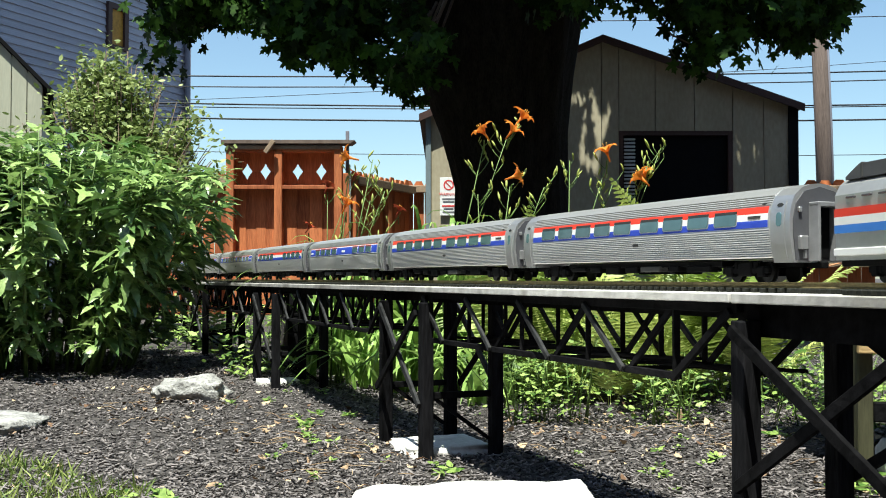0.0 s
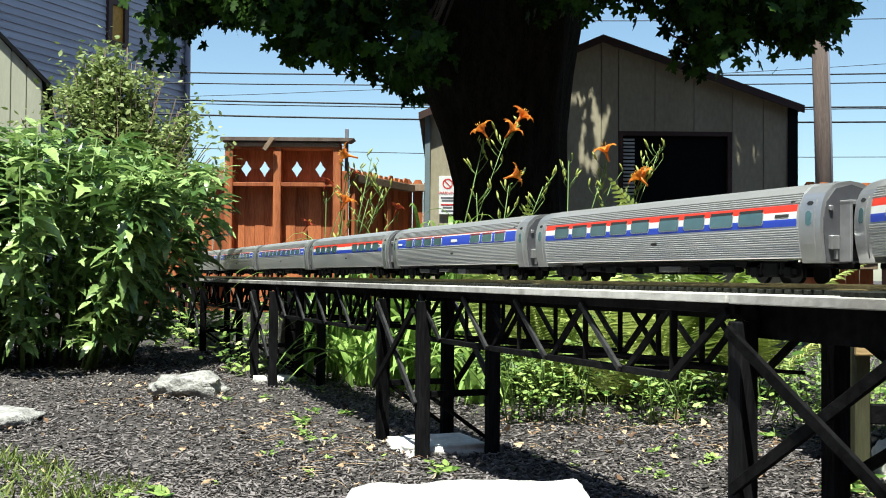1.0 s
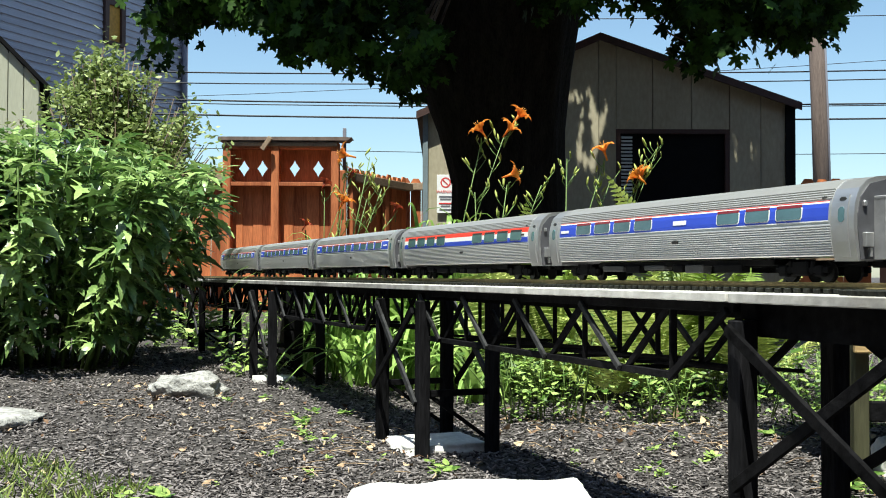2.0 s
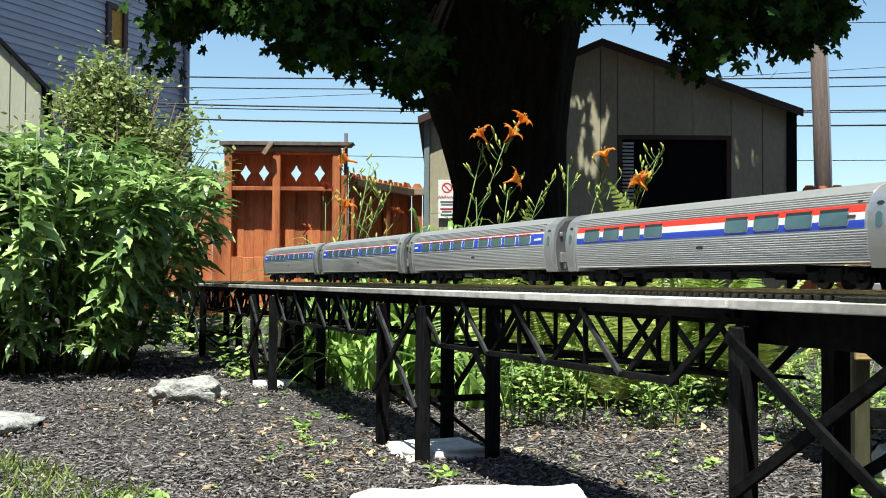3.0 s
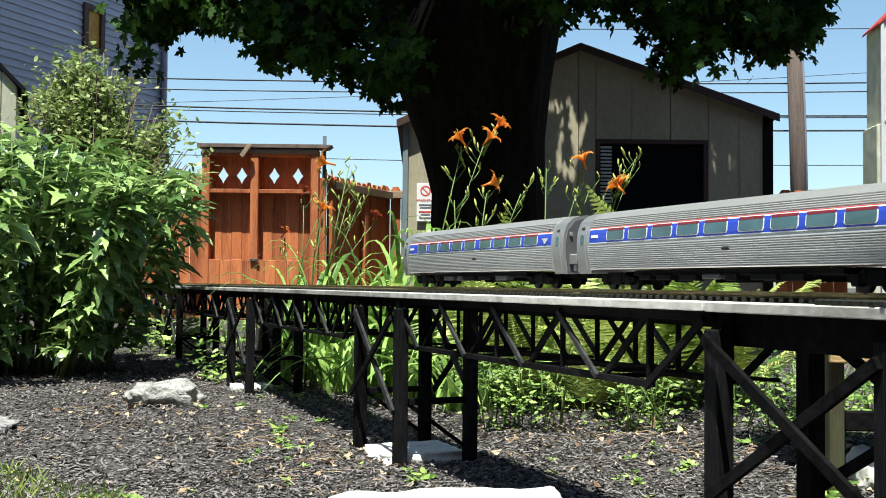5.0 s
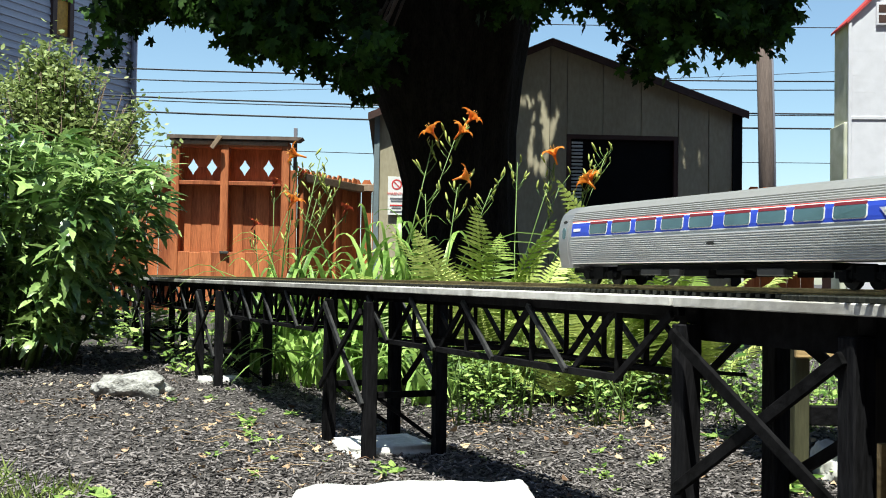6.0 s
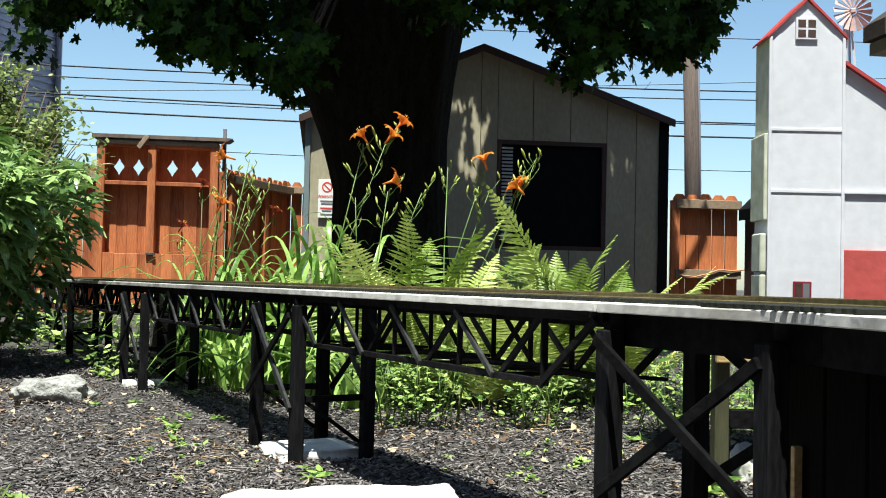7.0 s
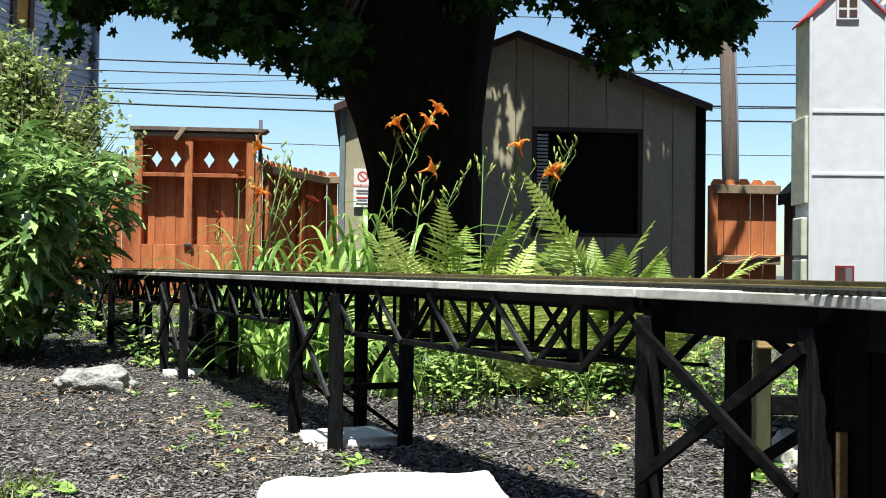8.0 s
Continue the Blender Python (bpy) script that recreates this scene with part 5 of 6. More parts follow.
def build_bush():
    rng = random.Random(11)
    cx, cy = -1.88, 4.85
    b = empty("lobed_leaf_bush", pose(cx, cy, 0), "dense dark green bush with large lobed drooping leaves", "bush")
    heads = []
    for k in range(95):
        a = rng.uniform(0, math.tau)
        r = math.sqrt(rng.random())
        x, y = math.cos(a) * r * 0.42, math.sin(a) * r * 0.42
        tx, ty = x * 1.95, y * 1.8
        h = 1.10 - 0.34 * (math.hypot(tx / 1.0, ty / 0.85)) ** 3 + rng.uniform(-0.12, 0.05)
        heads.append((x, y, tx, ty, max(0.42, h)))
    for x, y, tx, ty, h in heads:
        part("stem", tube([(x, y, rise(cx + x, cy + y) - 0.02), ((x + tx) / 2.1, (y + ty) / 2.1, h * 0.5), (tx, ty, h)], [0.008, 0.006, 0.003], 5), M["stem"], b)
    kinds = [("toothed", 0.35), ("lobed", 0.45), ("toothed", 0.6), ("narrow", 0.5), ("lobed", 0.3), ("toothed", 0.2)]
    meshes = [kept("lobed_leaf_%d" % q, lambda q=q: bent_leaf(*kinds[q]), M["bush_leaf"]) for q in range(6)]
    leaves = []
    for x, y, tx, ty, h in heads:
        z = h
        while z > 0.15:
            u = z / h
            p = Vector((x, y, 0)).lerp(Vector((tx, ty, 0)), min(1, u)) + Vector((0, 0, z))
            crown = z > h - 0.07
            way = math.atan2(p.y, p.x) if p.length else 0
            for j in range(5 if crown else 2):
                a = rng.uniform(0, math.tau) if crown or rng.random() < 0.35 else rng.gauss(way, 0.8)
                size = rng.uniform(0.07, 0.12) if crown else rng.uniform(0.09, 0.18) * min(1, 0.55 + 0.6 * u)
                tilt = rng.uniform(-15, 50) if crown else rng.uniform(-34, 30)
                leaves.append((p + Vector((math.cos(a), math.sin(a), 0)) * rng.uniform(0.01, 0.06), a, tilt, size, rng.randrange(6)))
            z -= rng.uniform(0.022, 0.044)

    def leaf_pose(p, a, tilt):
        return pose(p.x, p.y, p.z, 0, 0, math.degrees(a) - 90) @ pose(0, 0, 0, tilt, rng.uniform(-28, 28))
    near = sorted(leaves, key=lambda q: q[0].y - 0.35 * q[0].z)
    for p, a, tilt, size, kind in near[:300]:
        ob = share("leaf", meshes[kind], b, leaf_pose(p, a, tilt))
        ob.scale = (size, size, size)
    vs, fs = [], []
    for p, a, tilt, size, kind in near[300:]:
        m = leaf_pose(p, a, tilt) @ Matrix.Diagonal((size, size, size, 1))
        o = len(vs)
        me = meshes[kind]
        vs += [m @ v.co for v in me.vertices]
        fs += [tuple(o + i for i in f.vertices) for f in me.polygons]
    ob = pydata("inner_leaves", vs, fs, M["bush_leaf"], b, smooth=True)
    tagged(ob, "dense dark green leaves", kind="stuff")


build_bush()


def build_shrub():
    rng = random.Random(21)
    cx, cy = -2.58, 8.2
    b = empty("pale_shrub", pose(cx, cy, 0), "loose pale green shrub with small leaves and bare twigs", "bush")
    places = []
    tw = bmesh.new()
    for k in range(130):
        a = rng.uniform(0, math.tau)
        r = rng.uniform(0.1, 1.0)
        top = Vector((math.cos(a) * 0.82 * r, math.sin(a) * 0.7 * r, 1.35 + 0.8 * (1 - r * r) + rng.uniform(-0.2, 0.12)))
        st = Vector((rng.uniform(-0.15, 0.15), rng.uniform(-0.15, 0.15), 0))
        mid = st.lerp(top, 0.5) + Vector((0, 0, 0.2))
        merge(tw, tube([st, mid, top], [0.011, 0.007, 0.003], 5))
        for j in range(190):
            u = rng.uniform(0.35, 1.03)
            p = st.lerp(mid, u * 2) if u < 0.5 else mid.lerp(top, u * 2 - 1)
            p = p + Vector((rng.gauss(0, 0.09), rng.gauss(0, 0.09), rng.gauss(0, 0.07)))
            if noise.noise(p * 3.1) < -0.15:
                continue
            places.append((p, (rng.gauss(0, 1), rng.gauss(0, 1), rng.gauss(0.1, 0.6)), (rng.gauss(0, 0.6), rng.gauss(0, 0.6), 1), rng.uniform(0.036, 0.068)))
    tagged(part("twig_tangle", tw, M["twig"], b, "grey-brown twigs"), kind="stuff")
    scatter_leaves(places, [(0, 0), (0.22, 0.25), (0.27, 0.55), (0, 1), (-0.27, 0.55), (-0.22, 0.25)], M["shrub_leaf"], "foliage", b, "small pale leaves")


build_shrub()


# ---- dark box behind the trestle, cabinet under the deck ----
def build_dark_box():
    # box added to stand for the black patch behind the trestle
    b = empty("dark_box", pose(-0.72, 4.85, 0, 0, 0, 14), "black timber box added for a dark patch behind the trestle", "planter")
    for k in range(4):
        part("board", boxed((0, -0.02, 0.02 + k * 0.095), (0.36, 0.0, 0.11 + k * 0.095), 0.003), M["black_wood_h"], b)
        part("board", boxed((0.362, -0.02, 0.02 + k * 0.095), (0.382, 0.34, 0.11 + k * 0.095), 0.003), M["black_wood_h"], b)
    part("soil", boxed((0.0, 0.002, 0.0), (0.36, 0.34, 0.37)), M["mulch"], b)


build_dark_box()


def build_cabinet():
    c = empty("storage_cabinet", track_pose(0.46, 0.0, 0), "dark brown plank cabinet standing under the deck", "cabinet")
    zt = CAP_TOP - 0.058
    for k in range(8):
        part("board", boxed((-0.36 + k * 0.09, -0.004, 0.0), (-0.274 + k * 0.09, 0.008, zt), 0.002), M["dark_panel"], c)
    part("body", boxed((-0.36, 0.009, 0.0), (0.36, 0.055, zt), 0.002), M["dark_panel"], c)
    part("batten", boxed((-0.325, -0.020, 0.0), (-0.315, -0.008, 0.26), 0.001), M["raw_wood"], c, "pale wood batten")


build_cabinet()
build_dark_shed()
build_eave()


# ---- mulch, litter, small weeds ----
def build_chips():
    """Loose shredded bark lying on the bed."""
    r = np.random.RandomState(3)
    n = 60000
    y = 1.55 + (r.rand(n) ** 1.45) * 4.4
    x = (r.rand(n) * 2 - 1) * (0.25 + 0.50 * y)
    L = 0.008 + 0.019 * r.rand(n) ** 2
    big = r.rand(n) < 0.04
    L[big] *= 1.7
    W = 0.0028 + 0.005 * r.rand(n)
    H = 0.0012 + 0.0025 * r.rand(n)
    a = r.rand(n) * math.tau
    tilt = r.randn(n) * 0.28
    roll = r.randn(n) * 0.6
    z = np.array([rise(p, q) for p, q in zip(x, y)]) + 0.003 + 0.010 * r.rand(n)
    u = np.stack([np.cos(a) * np.cos(tilt), np.sin(a) * np.cos(tilt), np.sin(tilt)], 1)
    v = np.stack([-np.sin(a), np.cos(a), np.zeros(n)], 1)
    w = np.cross(u, v)
    v2 = v * np.cos(roll)[:, None] + w * np.sin(roll)[:, None]
    w2 = np.cross(u, v2)
    C = np.stack([x, y, z], 1)
    co = []
    for sx, sy, sz, k in ((-1, -1, -1, 1), (1, -1, -1, .5), (1, 1, -1, .5), (-1, 1, -1, 1), (-1, -1, 1, 1), (1, -1, 1, .5), (1, 1, 1, .5), (-1, 1, 1, 1)):
        co.append(C + u * (sx * L / 2)[:, None] + v2 * (sy * k * W / 2)[:, None] + w2 * (sz * H / 2)[:, None])
    V = np.stack(co, 1).reshape(-1, 3)
    F = np.array([(0, 3, 2, 1), (4, 5, 6, 7), (0, 1, 5, 4), (1, 2, 6, 5), (2, 3, 7, 6), (3, 0, 4, 7)])
    I = (np.arange(n)[:, None, None] * 8 + F[None]).reshape(-1)
    me = bpy.data.meshes.new("bark_mulch")
    me.vertices.add(n * 8)
    me.vertices.foreach_set("co", V.ravel())
    me.loops.add(len(I))
    me.loops.foreach_set("vertex_index", I)
    me.polygons.add(n * 6)
    me.polygons.foreach_set("loop_start", np.arange(n * 6) * 4)
    me.update(calc_edges=True)
    me.materials.append(M["chip"])
    tagged(new("bark_mulch", me), "loose shredded dark bark mulch on the garden bed", "mulch", kind="stuff")


build_chips()


def build_litter():
    rng = random.Random(8)
    places = []
    for k in range(520):
        y = rng.uniform(1.9, 5.2)
        x = rng.uniform(-1, 1) * (0.1 + 0.44 * y)
        if k % 2:
            cx, cy = rng.choice([(-0.25, 2.75), (-0.45, 3.1), (0.30, 3.0), (0.55, 2.9), (-0.9, 3.6), (-1.1, 4.0), (0.7, 3.2), (0.9, 2.6)])
            x, y = rng.gauss(cx, 0.14), rng.gauss(cy, 0.2)
        places.append(((x, y, rise(x, y) + 0.016), (rng.gauss(0, 1), rng.gauss(0, 1), rng.gauss(0, 0.35)), (rng.gauss(0, 0.5), rng.gauss(0, 0.5), 1), rng.uniform(0.010, 0.034)))
    ob = scatter_leaves(places, [(0, 0), (0.25, 0.2), (0.33, 0.5), (0.15, 0.8), (0, 1), (-0.2, 0.75), (-0.3, 0.45), (-0.2, 0.2)], M["dead_leaf"], "leaf_litter", None, fold=0.9)
    tagged(ob, "dry tan leaves scattered on the mulch", "leaf litter", kind="stuff")


build_litter()


def build_weed(x, y, size, seed, leaves=7, label="small light green weed sprouting from the mulch"):
    rng = random.Random(seed)
    w = empty("weed", pose(x, y, rise(x, y)), label, "weed", "weeds in the bed")
    places = []
    for k in range(leaves):
        a = rng.uniform(0, math.tau)
        r = rng.uniform(0.1, 0.6) * size
        h = rng.uniform(0.3, 1.0) * size
        places.append(((math.cos(a) * r * 0.4, math.sin(a) * r * 0.4, h * 0.6), (math.cos(a), math.sin(a), rng.uniform(-0.1, 0.7)), (0.2 * rng.gauss(0, 1), -0.2, 1), size * rng.uniform(0.45, 0.8)))
    scatter_leaves(places, [(0, 0), (0.2, 0.12), (0.34, 0.42), (0.24, 0.75), (0, 1), (-0.24, 0.75), (-0.34, 0.42), (-0.2, 0.12)], M["weed"], "leaves", w, fold=0.3)
    part("stalk", tube([(0, 0, -0.01), (0.003, 0, size * 0.4), (0, 0.004, size * 0.7)], [0.0022, 0.0018, 0.001], 5), M["stem"], w)


for k, (x, y, s) in enumerate([(-0.84, 4.5, 0.10), (-0.42, 3.24, 0.06), (-0.45, 3.95, 0.055), (-0.43, 2.64, 0.035), (-0.29, 2.40, 0.035), (0.0, 2.42, 0.05), (0.67, 2.57, 0.05),
                               (0.51, 2.40, 0.04), (0.94, 2.95, 0.075), (-0.59, 2.20, 0.045), (-0.5, 2.3, 0.03), (-0.38, 3.0, 0.045), (-0.36, 2.85, 0.04), (-0.30, 3.4, 0.05), (-0.75, 3.7, 0.04),
                               (1.05, 2.35, 0.09), (1.10, 2.25, 0.07), (0.98, 2.55, 0.06), (-0.62, 3.75, 0.05), (0.62, 2.75, 0.03), (0.35, 2.72, 0.03), (-0.55, 4.2, 0.05), (-0.28, 2.62, 0.03), (0.8, 2.75, 0.04)]):
    build_weed(x, y, s * 0.75, 30 + k, 7 + k % 5)


for k, (x, y, s) in enumerate([(-0.56, 2.12, 0.06), (-0.62, 2.10, 0.05), (-0.59, 2.18, 0.04), (-0.42, 3.18, 0.04), (-0.42, 3.45, 0.045), (-0.02, 2.52, 0.04), (0.02, 2.46, 0.045), (-0.40, 3.05, 0.03), (-0.36, 2.95, 0.03),
                               (0.84, 2.19, 0.075), (0.89, 2.30, 0.07), (0.95, 2.36, 0.07), (0.90, 2.22, 0.055), (-0.93, 4.58, 0.08), (0.52, 2.54, 0.03), (0.66, 2.91, 0.035), (0.25, 2.63, 0.025)]):
    build_weed(x, y, s * 0.8, 60 + k, 8 + k % 4)


def build_grass():
    rng = random.Random(9)
    places = []
    for k in range(7000):
        x = rng.uniform(-1.7, -0.62)
        y = rng.uniform(1.75, 2.85)
        if y > 2.82 - 0.9 * (x + 1.25) + 0.15 * noise.noise((x * 3, y * 3, 0)):
            continue
        if rng.random() < 0.25 + 0.5 * noise.noise((x * 6, y * 6, 2)):
            continue
        places.append(((x, y, rise(x, y)), (rng.gauss(0, 0.5), rng.gauss(0, 0.5), 0.7), (rng.gauss(0, 1), rng.gauss(0, 1), 0.2), rng.uniform(0.02, 0.055)))
    ob = scatter_leaves(places, [(-0.05, 0), (0.05, 0), (0.035, 0.6), (0, 1), (-0.035, 0.6)], M["grass"], "grass", None)
    tagged(ob, "thin patchy grass at the bed's edge", "grass", kind="stuff")


build_grass()


# ---- ground cover behind the trestle ----
def build_cover(name, x0, x1, y0, y1, n, size, h, mat, seed, label, category, lift=0.0):
    rng = random.Random(seed)
    g = empty(name, pose((x0 + x1) / 2, (y0 + y1) / 2, 0), label, category)
    cx, cy = (x0 + x1) / 2, (y0 + y1) / 2
    places = []
    for k in range(int(n * 2.2)):
        x, y = rng.gauss(cx, (x1 - x0) * 0.36), rng.uniform(y0, y1)
        thick = noise.noise((x * 9, y * 9, seed))
        if thick < rng.uniform(-0.5, 0.15):
            continue
        hh = h * (0.75 + 0.75 * noise.noise((x * 4, y * 4, seed + 3)) + 0.7 * thick)
        z = rise(x, y) + lift + hh * rng.random() ** 0.6
        a = rng.uniform(0, math.tau)
        places.append(((x - cx, y - cy, z), (math.cos(a), math.sin(a), rng.uniform(-0.5, 0.6)), (rng.gauss(0, 0.4), rng.gauss(-0.2, 0.4), 1), size * rng.uniform(0.35, 1.05)))
    ob = scatter_leaves(places, [(0, 0), (0.13, 0.12), (0.25, 0.33), (0.17, 0.42), (0.20, 0.60), (0.08, 0.78), (0, 1), (-0.08, 0.78), (-0.20, 0.60), (-0.17, 0.42), (-0.25, 0.33), (-0.13, 0.12)], M[mat], "foliage", g, fold=0.25)
    tagged(ob, kind="stuff")
    st = bmesh.new()
    for k in range(max(6, n // 22)):
        x, y = rng.uniform(x0, x1) - cx, rng.uniform(y0, y1) - cy
        lean = Vector((rng.gauss(0, 0.05), rng.gauss(0, 0.05), h * rng.uniform(0.6, 1.0)))
        foot = Vector((x, y, rise(x + cx, y + cy) - 0.005))
        merge(st, tube([foot, foot + lean * 0.55 + Vector((0, 0, 0.01)), foot + lean], [0.0028, 0.0022, 0.0012], 5))
    tagged(part("stalk_tangle", st, M["stem"], g), kind="stuff")
    return g


build_cover("leafy_plant", 0.20, 0.50, 3.7, 4.3, 800, 0.036, 0.28, "weed", 41, "bright green leafy plant behind the trestle", "plant")
build_cover("leafy_plant", 0.62, 1.35, 3.7, 4.3, 900, 0.038, 0.24, "weed", 42, "bright green leafy plant behind the trestle", "plant")
build_cover("leafy_plant", 0.16, 0.46, 3.15, 3.4, 520, 0.030, 0.27, "weed", 46, "bright green leafy plant below the truss", "plant")
build_cover("leafy_plant", 0.62, 0.80, 3.15, 3.35, 320, 0.030, 0.24, "weed", 47, "bright green leafy plant below the truss", "plant")
build_cover("leafy_plant", 1.0, 1.45, 3.1, 3.4, 560, 0.032, 0.22, "weed", 48, "bright green leafy plant below the truss", "plant")
build_cover("leafy_plant", 1.25, 2.3, 3.3, 4.4, 520, 0.06, 0.20, "weed", 43, "low green leafy plant below the table", "plant")
build_cover("leafy_plant", -1.65, -1.05, 5.6, 6.6, 520, 0.07, 0.26, "weed", 44, "bright green leafy plant near the fence", "plant")
build_cover("leafy_plant", -0.95, -0.70, 4.55, 4.8, 90, 0.05, 0.14, "weed", 45, "green leafy sprout beside the trestle", "plant")


# ---- ferns ----
def frond_bm(length, arch, seed):
    rng = random.Random(seed)
    vs, fs = [], []
    n = 46
    spine = []
    for k in range(n + 1):
        u = k / n
        spine.append(Vector((0, length * (0.30 * u + 0.24 * u * u), length * (0.86 * u - arch * u ** 2.6))))
    for k in range(n):
        a, b = spine[k], spine[k + 1]
        d = (b - a).normalized()
        w = 0.0022 * (1 - k / n) + 0.0006
        o = len(vs)
        vs += [a + Vector((-w, 0, 0)), a + Vector((w, 0, 0)), b + Vector((w, 0, 0)), b + Vector((-w, 0, 0))]
        fs.append((o, o + 1, o + 2, o + 3))
        u = k / n
        if u < 0.16:
            continue
        s = length * 0.195 * math.sin(min(1, (1 - u) * 1.35) * math.pi / 2) ** 0.9 * min(1, 0.45 + (u - 0.16) * 3.2)
        nrm = Vector((1, 0, 0)).cross(d)
        for sg in (-1, 1):
            tip = Vector((sg, 0, 0)) * 0.93 + d * 0.38 + nrm * (rng.uniform(-0.32, -0.05))
            tip.normalize()
            side = tip.cross(nrm).normalized()
            m = 7
            hw = length * 0.0108
            # a toothed leaflet
            o = len(vs)
            vs.append(a)
            for q in range(1, m):
                v = q / m
                c = a + tip * (s * v) - nrm * (0.10 * s * v * v)
                ww = hw * (1 - v) ** 0.6 * (1.15 if q % 2 else 0.72)
                vs += [c + side * ww, c - side * ww]
            vs.append(a + tip * s - nrm * 0.1 * s)
            fs.append((o, o + 1, o + 2))
            for q in range(1, m - 1):
                fs.append((o + 2 * q - 1, o + 2 * q + 1, o + 2 * q + 2, o + 2 * q))
            fs.append((o + 2 * m - 3, o + 2 * m - 1, o + 2 * m - 2))
    me = bpy.data.meshes.new("frond")
    me.from_pydata([tuple(v) for v in vs], [], fs)
    me.materials.append(M["fern"])
    return me


FRONDS = [frond_bm(1.0, a, i) for i, a in enumerate((0.10, 0.20, 0.32, 0.15))]


def build_fern(x, y, n, size, seed, spread=1.0):
    rng = random.Random(seed)
    f = empty("fern", pose(x, y, rise(x, y)), "tall yellow-green fern with arching fronds", "fern", "ferns behind the trestle")
    for k in range(n):
        a = 360 * k / n + rng.uniform(-18, 18)
        s = size * rng.uniform(0.72, 1.05)
        ob = share("frond", FRONDS[rng.randrange(4)], f, pose(0, 0, 0, 0, 0, a) @ pose(0, 0.02, 0, rng.uniform(-14, 16) * spread, rng.uniform(-14, 14), 0))
        ob.scale = (s, s, s)


build_fern(0.34, 3.86, 8, 0.92, 1, 0.9)
build_fern(0.42, 3.74, 8, 0.80, 2, 1.1)
build_fern(0.90, 3.92, 8, 0.80, 3, 1.1)
build_fern(1.04, 3.95, 9, 0.95, 4, 1.0)
build_fern(0.86, 3.72, 7, 0.70, 5, 1.2)
build_fern(1.02, 3.74, 7, 0.70, 6, 1.2)
build_fern(0.58, 3.62, 8, 0.50, 7, 1.2)
build_fern(1.12, 3.70, 7, 0.66, 8, 1.0)
build_fern(0.72, 3.60, 8, 0.46, 9, 1.3)


# ---- daylilies ----
def strap_clump(t, n, length, seed, radius=0.12, wide=(0.35, 0.95)):
    """Arching sword leaves from one crown."""
    rng = random.Random(seed)
    vs, fs = [], []
    for k in range(n):
        a = rng.uniform(0, math.tau)
        d = Vector((math.cos(a), math.sin(a), 0))
        sd = Vector((-d.y, d.x, 0))
        L = length * rng.uniform(0.6, 1.1)
        w = rng.uniform(0.010, 0.019)
        reach = rng.uniform(*wide)
        o = Vector((rng.uniform(-1, 1) * radius, rng.uniform(-1, 1) * radius, 0))
        m = 9
        base = len(vs)
        for q in range(m + 1):
            u = q / m
            p = o + d * (L * reach * (u ** 1.4)) + Vector((0, 0, L * (1.05 * u - (0.42 + 0.55 * reach) * u ** 2.6)))
            ww = w * (1 - u) ** 0.45 * (0.7 + 0.3 * min(1, u * 5))
            vs += [p + sd * ww + Vector((0, 0, 0.35 * ww)), p, p - sd * ww + Vector((0, 0, 0.35 * ww))]
        for q in range(m):
            b = base + q * 3
            fs += [(b, b + 1, b + 4, b + 3), (b + 1, b + 2, b + 5, b + 4)]
    ob = pydata("strap_leaves", vs, fs, M["strap"], t, "arching green strap leaves", smooth=True)
    tagged(ob, kind="stuff")


def petal_bm(L=0.06, w=0.017):
    bm = bmesh.new()
    rows = []
    for q in range(7):
        u = q / 6
        ww = w * math.sin(math.pi * min(1, 0.12 + u * 0.88)) ** 0.8 * (1 if q < 6 else 0.05)
        r = 0.004 + L * 0.75 * u ** 1.15
        z = L * (0.85 * u - 0.62 * u ** 2.8)
        rows.append([bm.verts.new((r, ww * 0.5 * sg, z + (0.15 * ww if sg else -0.05 * ww))) for sg in (-1, 0, 1)])
    for a, b in zip(rows, rows[1:]):
        for i in range(2):
            bm.faces.new((a[i], a[i + 1], b[i + 1], b[i])).smooth = True
    return bm


def bud_bm(L=0.05, r=0.006):
    return tube([(0, 0, 0), (0, 0, L * 0.25), (0, 0, L * 0.65), (0, 0, L)], [r * 0.4, r * 0.9, r, r * 0.15], 7)


def build_flower(parent, m, size, red=False):
    pre = "red" if red else "orange"
    f = share("flower", kept(pre + "_tube", lambda: tube([(0, 0, -0.035), (0, 0, -0.01), (0, 0, 0.010)], [0.003, 0.004, 0.009], 8), M["petal_red" if red else "petal"]), parent, m, "open rust-red lily flower" if red else "open orange lily flower")
    f.scale = (size, size, size)
    for k in range(6):
        share("petal", kept(pre + ("_petal" if k % 2 else "_sepal"), lambda: petal_bm(0.060, 0.031 if k % 2 else 0.024), M["petal_red" if red else "petal"]), f, pose(0, 0, 0, 0, 0, 60 * k))
    for k in range(3):
        share("stamen", kept(pre + "_stamen", lambda: tube([(0, 0, 0), (0.005, 0, 0.024), (0.009, 0, 0.038)], [0.0006, 0.0005, 0.0009], 4), M["throat"]), f, pose(0, 0, 0, 0, 0, 120 * k + 30))
    return f


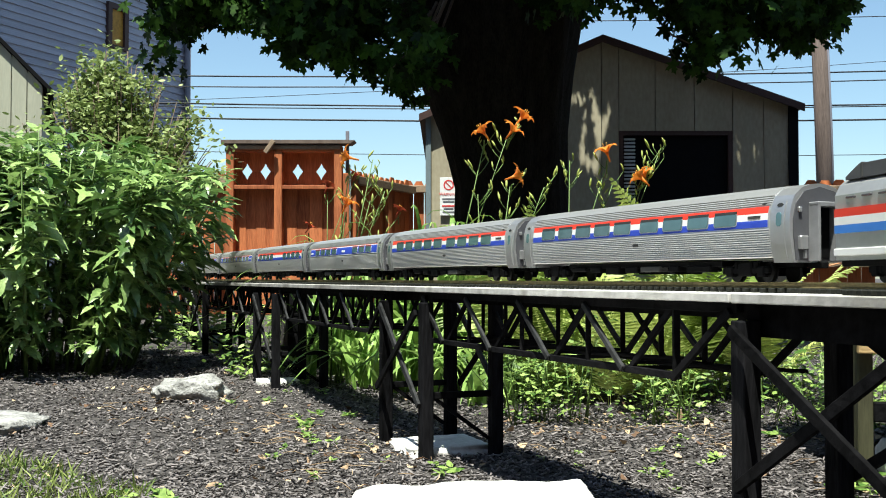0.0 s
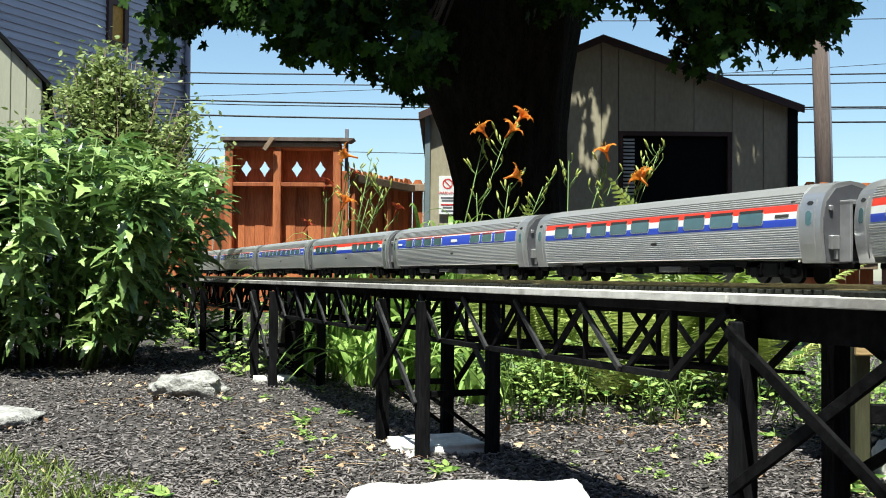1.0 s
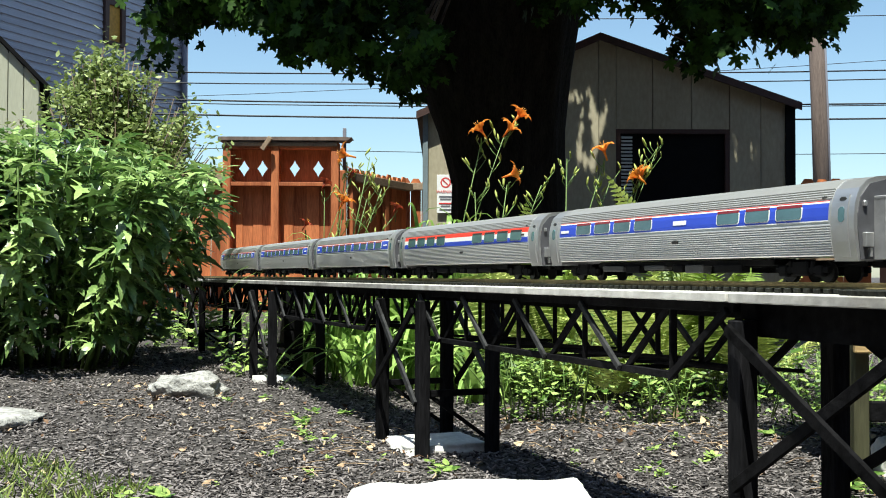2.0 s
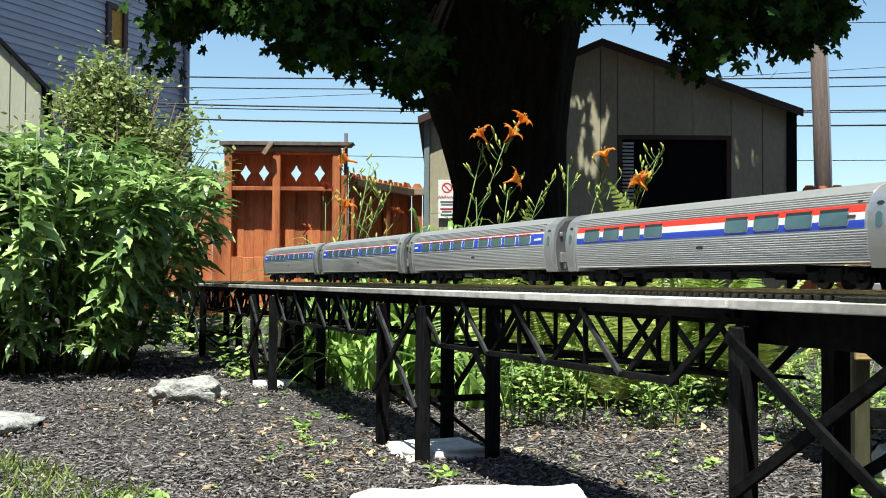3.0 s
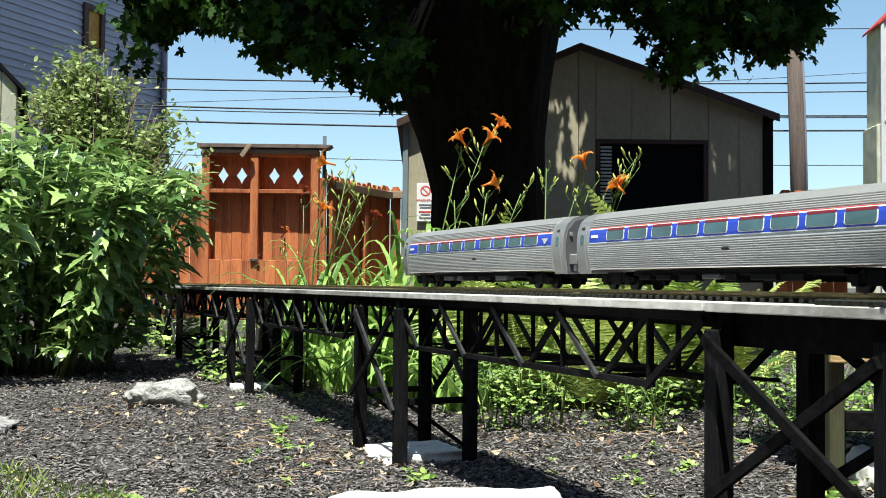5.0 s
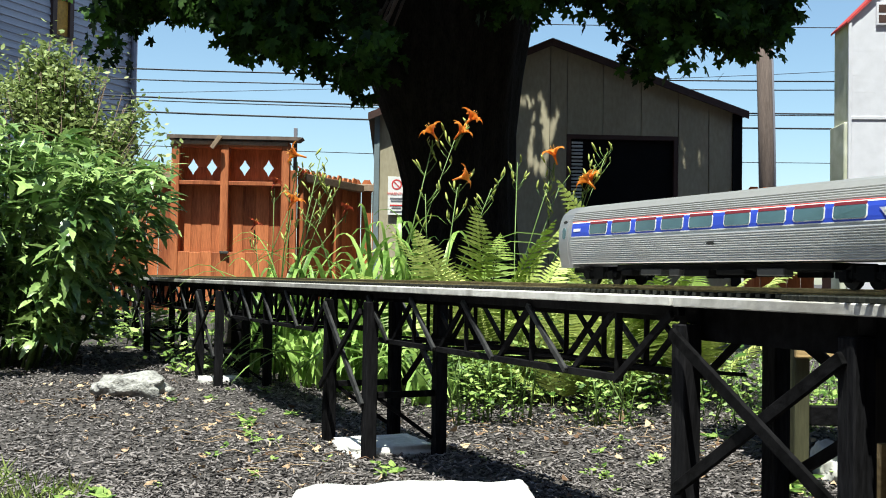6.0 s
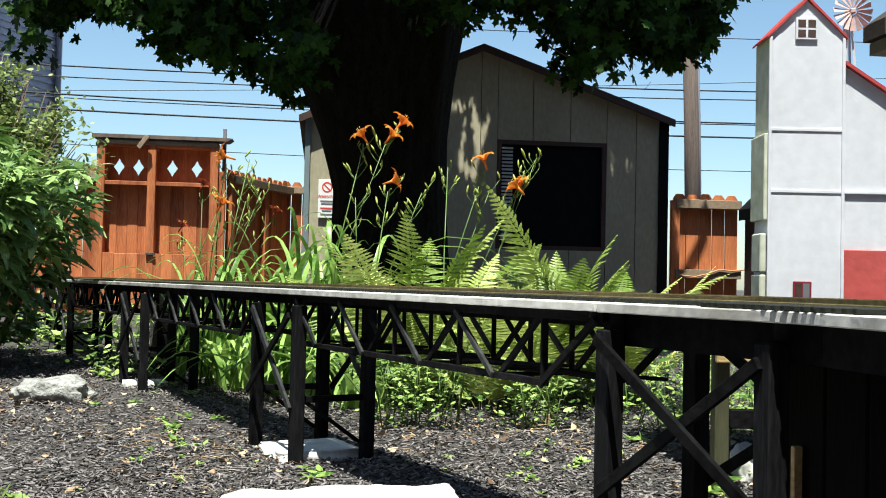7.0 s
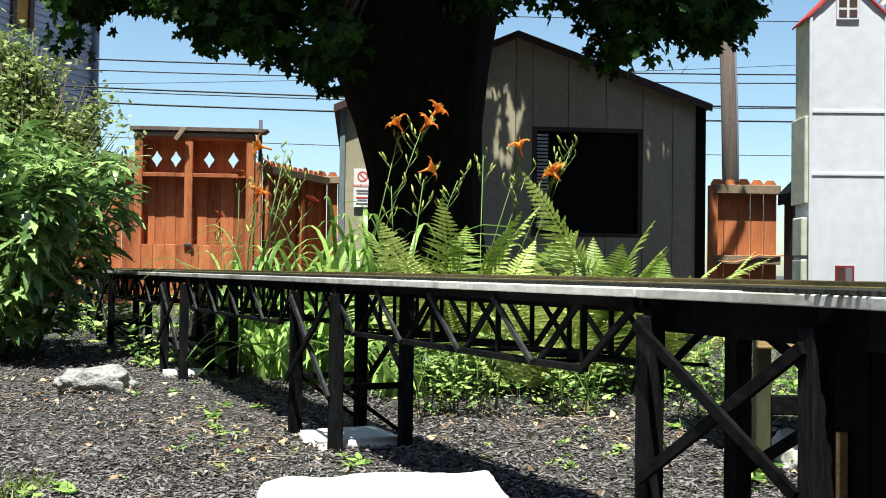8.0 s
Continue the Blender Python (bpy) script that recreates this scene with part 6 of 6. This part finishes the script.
def build_lily(x, y, stalks, straps, length, seed, red=False):
    """stalks: top x, y, z and a list of flowers (dx, dz, tilt, turn) about the top."""
    rng = random.Random(seed)
    t = empty("daylily", pose(x, y, rise(x, y)), "rust-red daylily on thin stalks near the fence" if red else "orange daylily with tall budding stalks behind the trestle", "daylily", "daylilies")
    if straps:
        strap_clump(t, straps, length, seed)
    g = rise(x, y)
    for tx, ty, tz, flowers, buds in stalks:
        top = Vector((tx - x, ty - y, tz - g))
        b = Vector((rng.uniform(-0.12, 0.0), rng.uniform(-0.05, 0.05), 0))
        mid = b.lerp(top, 0.55) + Vector((-0.12 * (top.x - b.x), 0, 0.04))
        st = part("stalk", tube([b, mid, top], [0.0034, 0.0026, 0.0018], 6), M["stem"], t)
        for dx, dz, tilt, turn in flowers:
            p = top + Vector((dx, rng.uniform(-0.02, 0.0), dz))
            part("pedicel", tube([top - Vector((0, 0, 0.04)), top.lerp(p, 0.5) - Vector((0, 0, 0.012)), p + Vector((0, 0, -0.03))], [0.0028, 0.0026, 0.0026], 5), M["stem"], t)
            build_flower(t, pose(p.x, p.y, p.z, 0, 0, turn) @ pose(0, 0, 0, 0, tilt, 0), 1.12 if not red else 0.95, red)
        for k in range(buds + 3):
            a = rng.uniform(0, math.tau)
            u = rng.uniform(-0.13, 0.02)
            ang = rng.uniform(8, 45)
            s = rng.uniform(0.4, 0.95)
            w = rng.uniform(0.01, 0.06) * (1 if k % 2 else -0.6)
            q = top + (mid - top).normalized() * (0.03 - u)
            p = q + Vector((w, rng.uniform(-0.02, 0.02), abs(w) * 1.3))
            part("pedicel", tube([q, q.lerp(p, 0.5) - Vector((0, 0, 0.004)), p], [0.0016, 0.0014, 0.0013], 4), M["stem"], t)
            ob = share("bud", kept("bud", bud_bm, M["bud"]), t, pose(p.x, p.y, p.z, 0, 0, math.degrees(a)) @ pose(0, 0, 0, ang))
            ob.scale = (s, s, s)


build_lily(0.10, 4.2, [(0.165, 4.2, 1.00, [(0.0, 0.045, 35, 180)], 4), (0.255, 4.2, 1.02, [(0.02, 0.03, 40, -20), (0.06, 0.085, 38, 0)], 6)], 26, 0.55, 51)
build_lily(0.20, 4.25, [(0.27, 4.2, 0.83, [(0.015, 0.04, 70, 0)], 6), (0.41, 4.22, 0.83, [], 9), (0.14, 4.2, 0.80, [], 6)], 22, 0.5, 52)
build_lily(0.52, 4.25, [(0.66, 4.2, 0.92, [(0.0, 0.045, 20, 200)], 5), (0.56, 4.6, 0.98, [], 6), (0.70, 4.3, 0.85, [], 4)], 18, 0.5, 53)
build_lily(0.66, 4.3, [(0.84, 4.25, 0.94, [(-0.02, -0.07, 30, 200)], 5), (0.90, 4.3, 1.00, [], 6), (0.80, 4.2, 0.86, [(0.0, 0.0, 45, 160)], 3)], 14, 0.45, 54)
build_lily(-0.36, 4.3, [(-0.375, 4.2, 0.915, [(0.0, 0.03, 75, 180)], 2), (-0.39, 4.2, 0.725, [(0.0, 0.03, 25, 0)], 2), (-0.29, 4.3, 0.95, [], 7), (-0.24, 4.3, 0.82, [], 8), (-0.30, 4.3, 0.78, [], 6)], 24, 0.5, 55)
build_lily(-0.62, 5.6, [(-0.62, 5.6, 0.92, [(0, 0.03, 30, 40)], 1), (-0.72, 5.6, 0.70, [(0, 0.03, 30, 0)], 2), (-0.24, 5.6, 0.79, [(0, 0.03, 25, 20)], 1), (-0.48, 5.6, 0.98, [(0, 0.03, 30, 0)], 1)], 16, 0.5, 56, red=True)
for k, (x, y, n, L) in enumerate([(-0.20, 4.45, 26, 1.12), (0.02, 4.35, 28, 1.18), (-0.38, 4.6, 22, 1.08), (-0.52, 4.6, 18, 1.02), (0.12, 4.4, 24, 1.28), (-0.06, 4.3, 26, 0.74), (-0.62, 5.0, 20, 0.70), (0.30, 4.6, 30, 0.60), (-0.06, 4.6, 34, 0.80), (-0.14, 4.05, 18, 0.50), (0.05, 3.9, 22, 0.48), (-0.27, 4.2, 20, 0.46), (0.20, 4.3, 26, 0.78), (0.16, 3.75, 22, 0.36), (0.62, 4.4, 24, 0.62), (0.9, 4.5, 24, 0.5)]):
    t = empty("strap_leaf_clump", pose(x, y, rise(x, y)), "clump of arching green strap leaves behind the trestle", "plant", "strap leaf clumps")
    strap_clump(t, n, L, 70 + k, 0.09, (0.12, 0.55) if L > 0.9 else (0.35, 0.95))


def more_weeds():
    rng = random.Random(77)
    spots = [(-0.32, 2.95), (-0.42, 3.1), (-0.28, 2.7), (0.62, 2.6), (0.5, 2.55), (0.75, 2.65), (-0.6, 3.9), (-0.7, 2.2), (-0.35, 3.6)]
    for k in range(26):
        cx, cy = spots[k % len(spots)]
        build_weed(rng.gauss(cx, 0.09), rng.gauss(cy, 0.12), rng.uniform(0.016, 0.034), 200 + k, rng.randint(4, 8), "tiny pale green seedling in the mulch")


more_weeds()


def build_twigs():
    """Dry stalks and straw lying about on the mulch."""
    rng = random.Random(12)
    bm = bmesh.new()
    for k in range(170):
        cx, cy = rng.choice([(-0.28, 2.8), (-0.45, 3.2), (0.35, 3.0), (0.6, 3.05), (-0.9, 3.5), (0.85, 2.8), (-0.2, 2.55)])
        x, y = rng.gauss(cx, 0.16), rng.gauss(cy, 0.22)
        a = rng.uniform(0, math.tau)
        L = rng.uniform(0.02, 0.07)
        z = rise(x, y) + 0.014
        p = Vector((x, y, z))
        d = Vector((math.cos(a), math.sin(a), rng.uniform(-0.05, 0.25))) * L
        merge(bm, tube([p, p + d * 0.5 + Vector((0, 0, rng.uniform(0, 0.008))), p + d], [0.0011, 0.001, 0.0006], 4))
    ob = obj("dry_stalks", bm, M["dead_leaf"])
    tagged(ob, "dry straw stalks lying on the mulch", "plant litter", kind="stuff")


build_twigs()

motions()
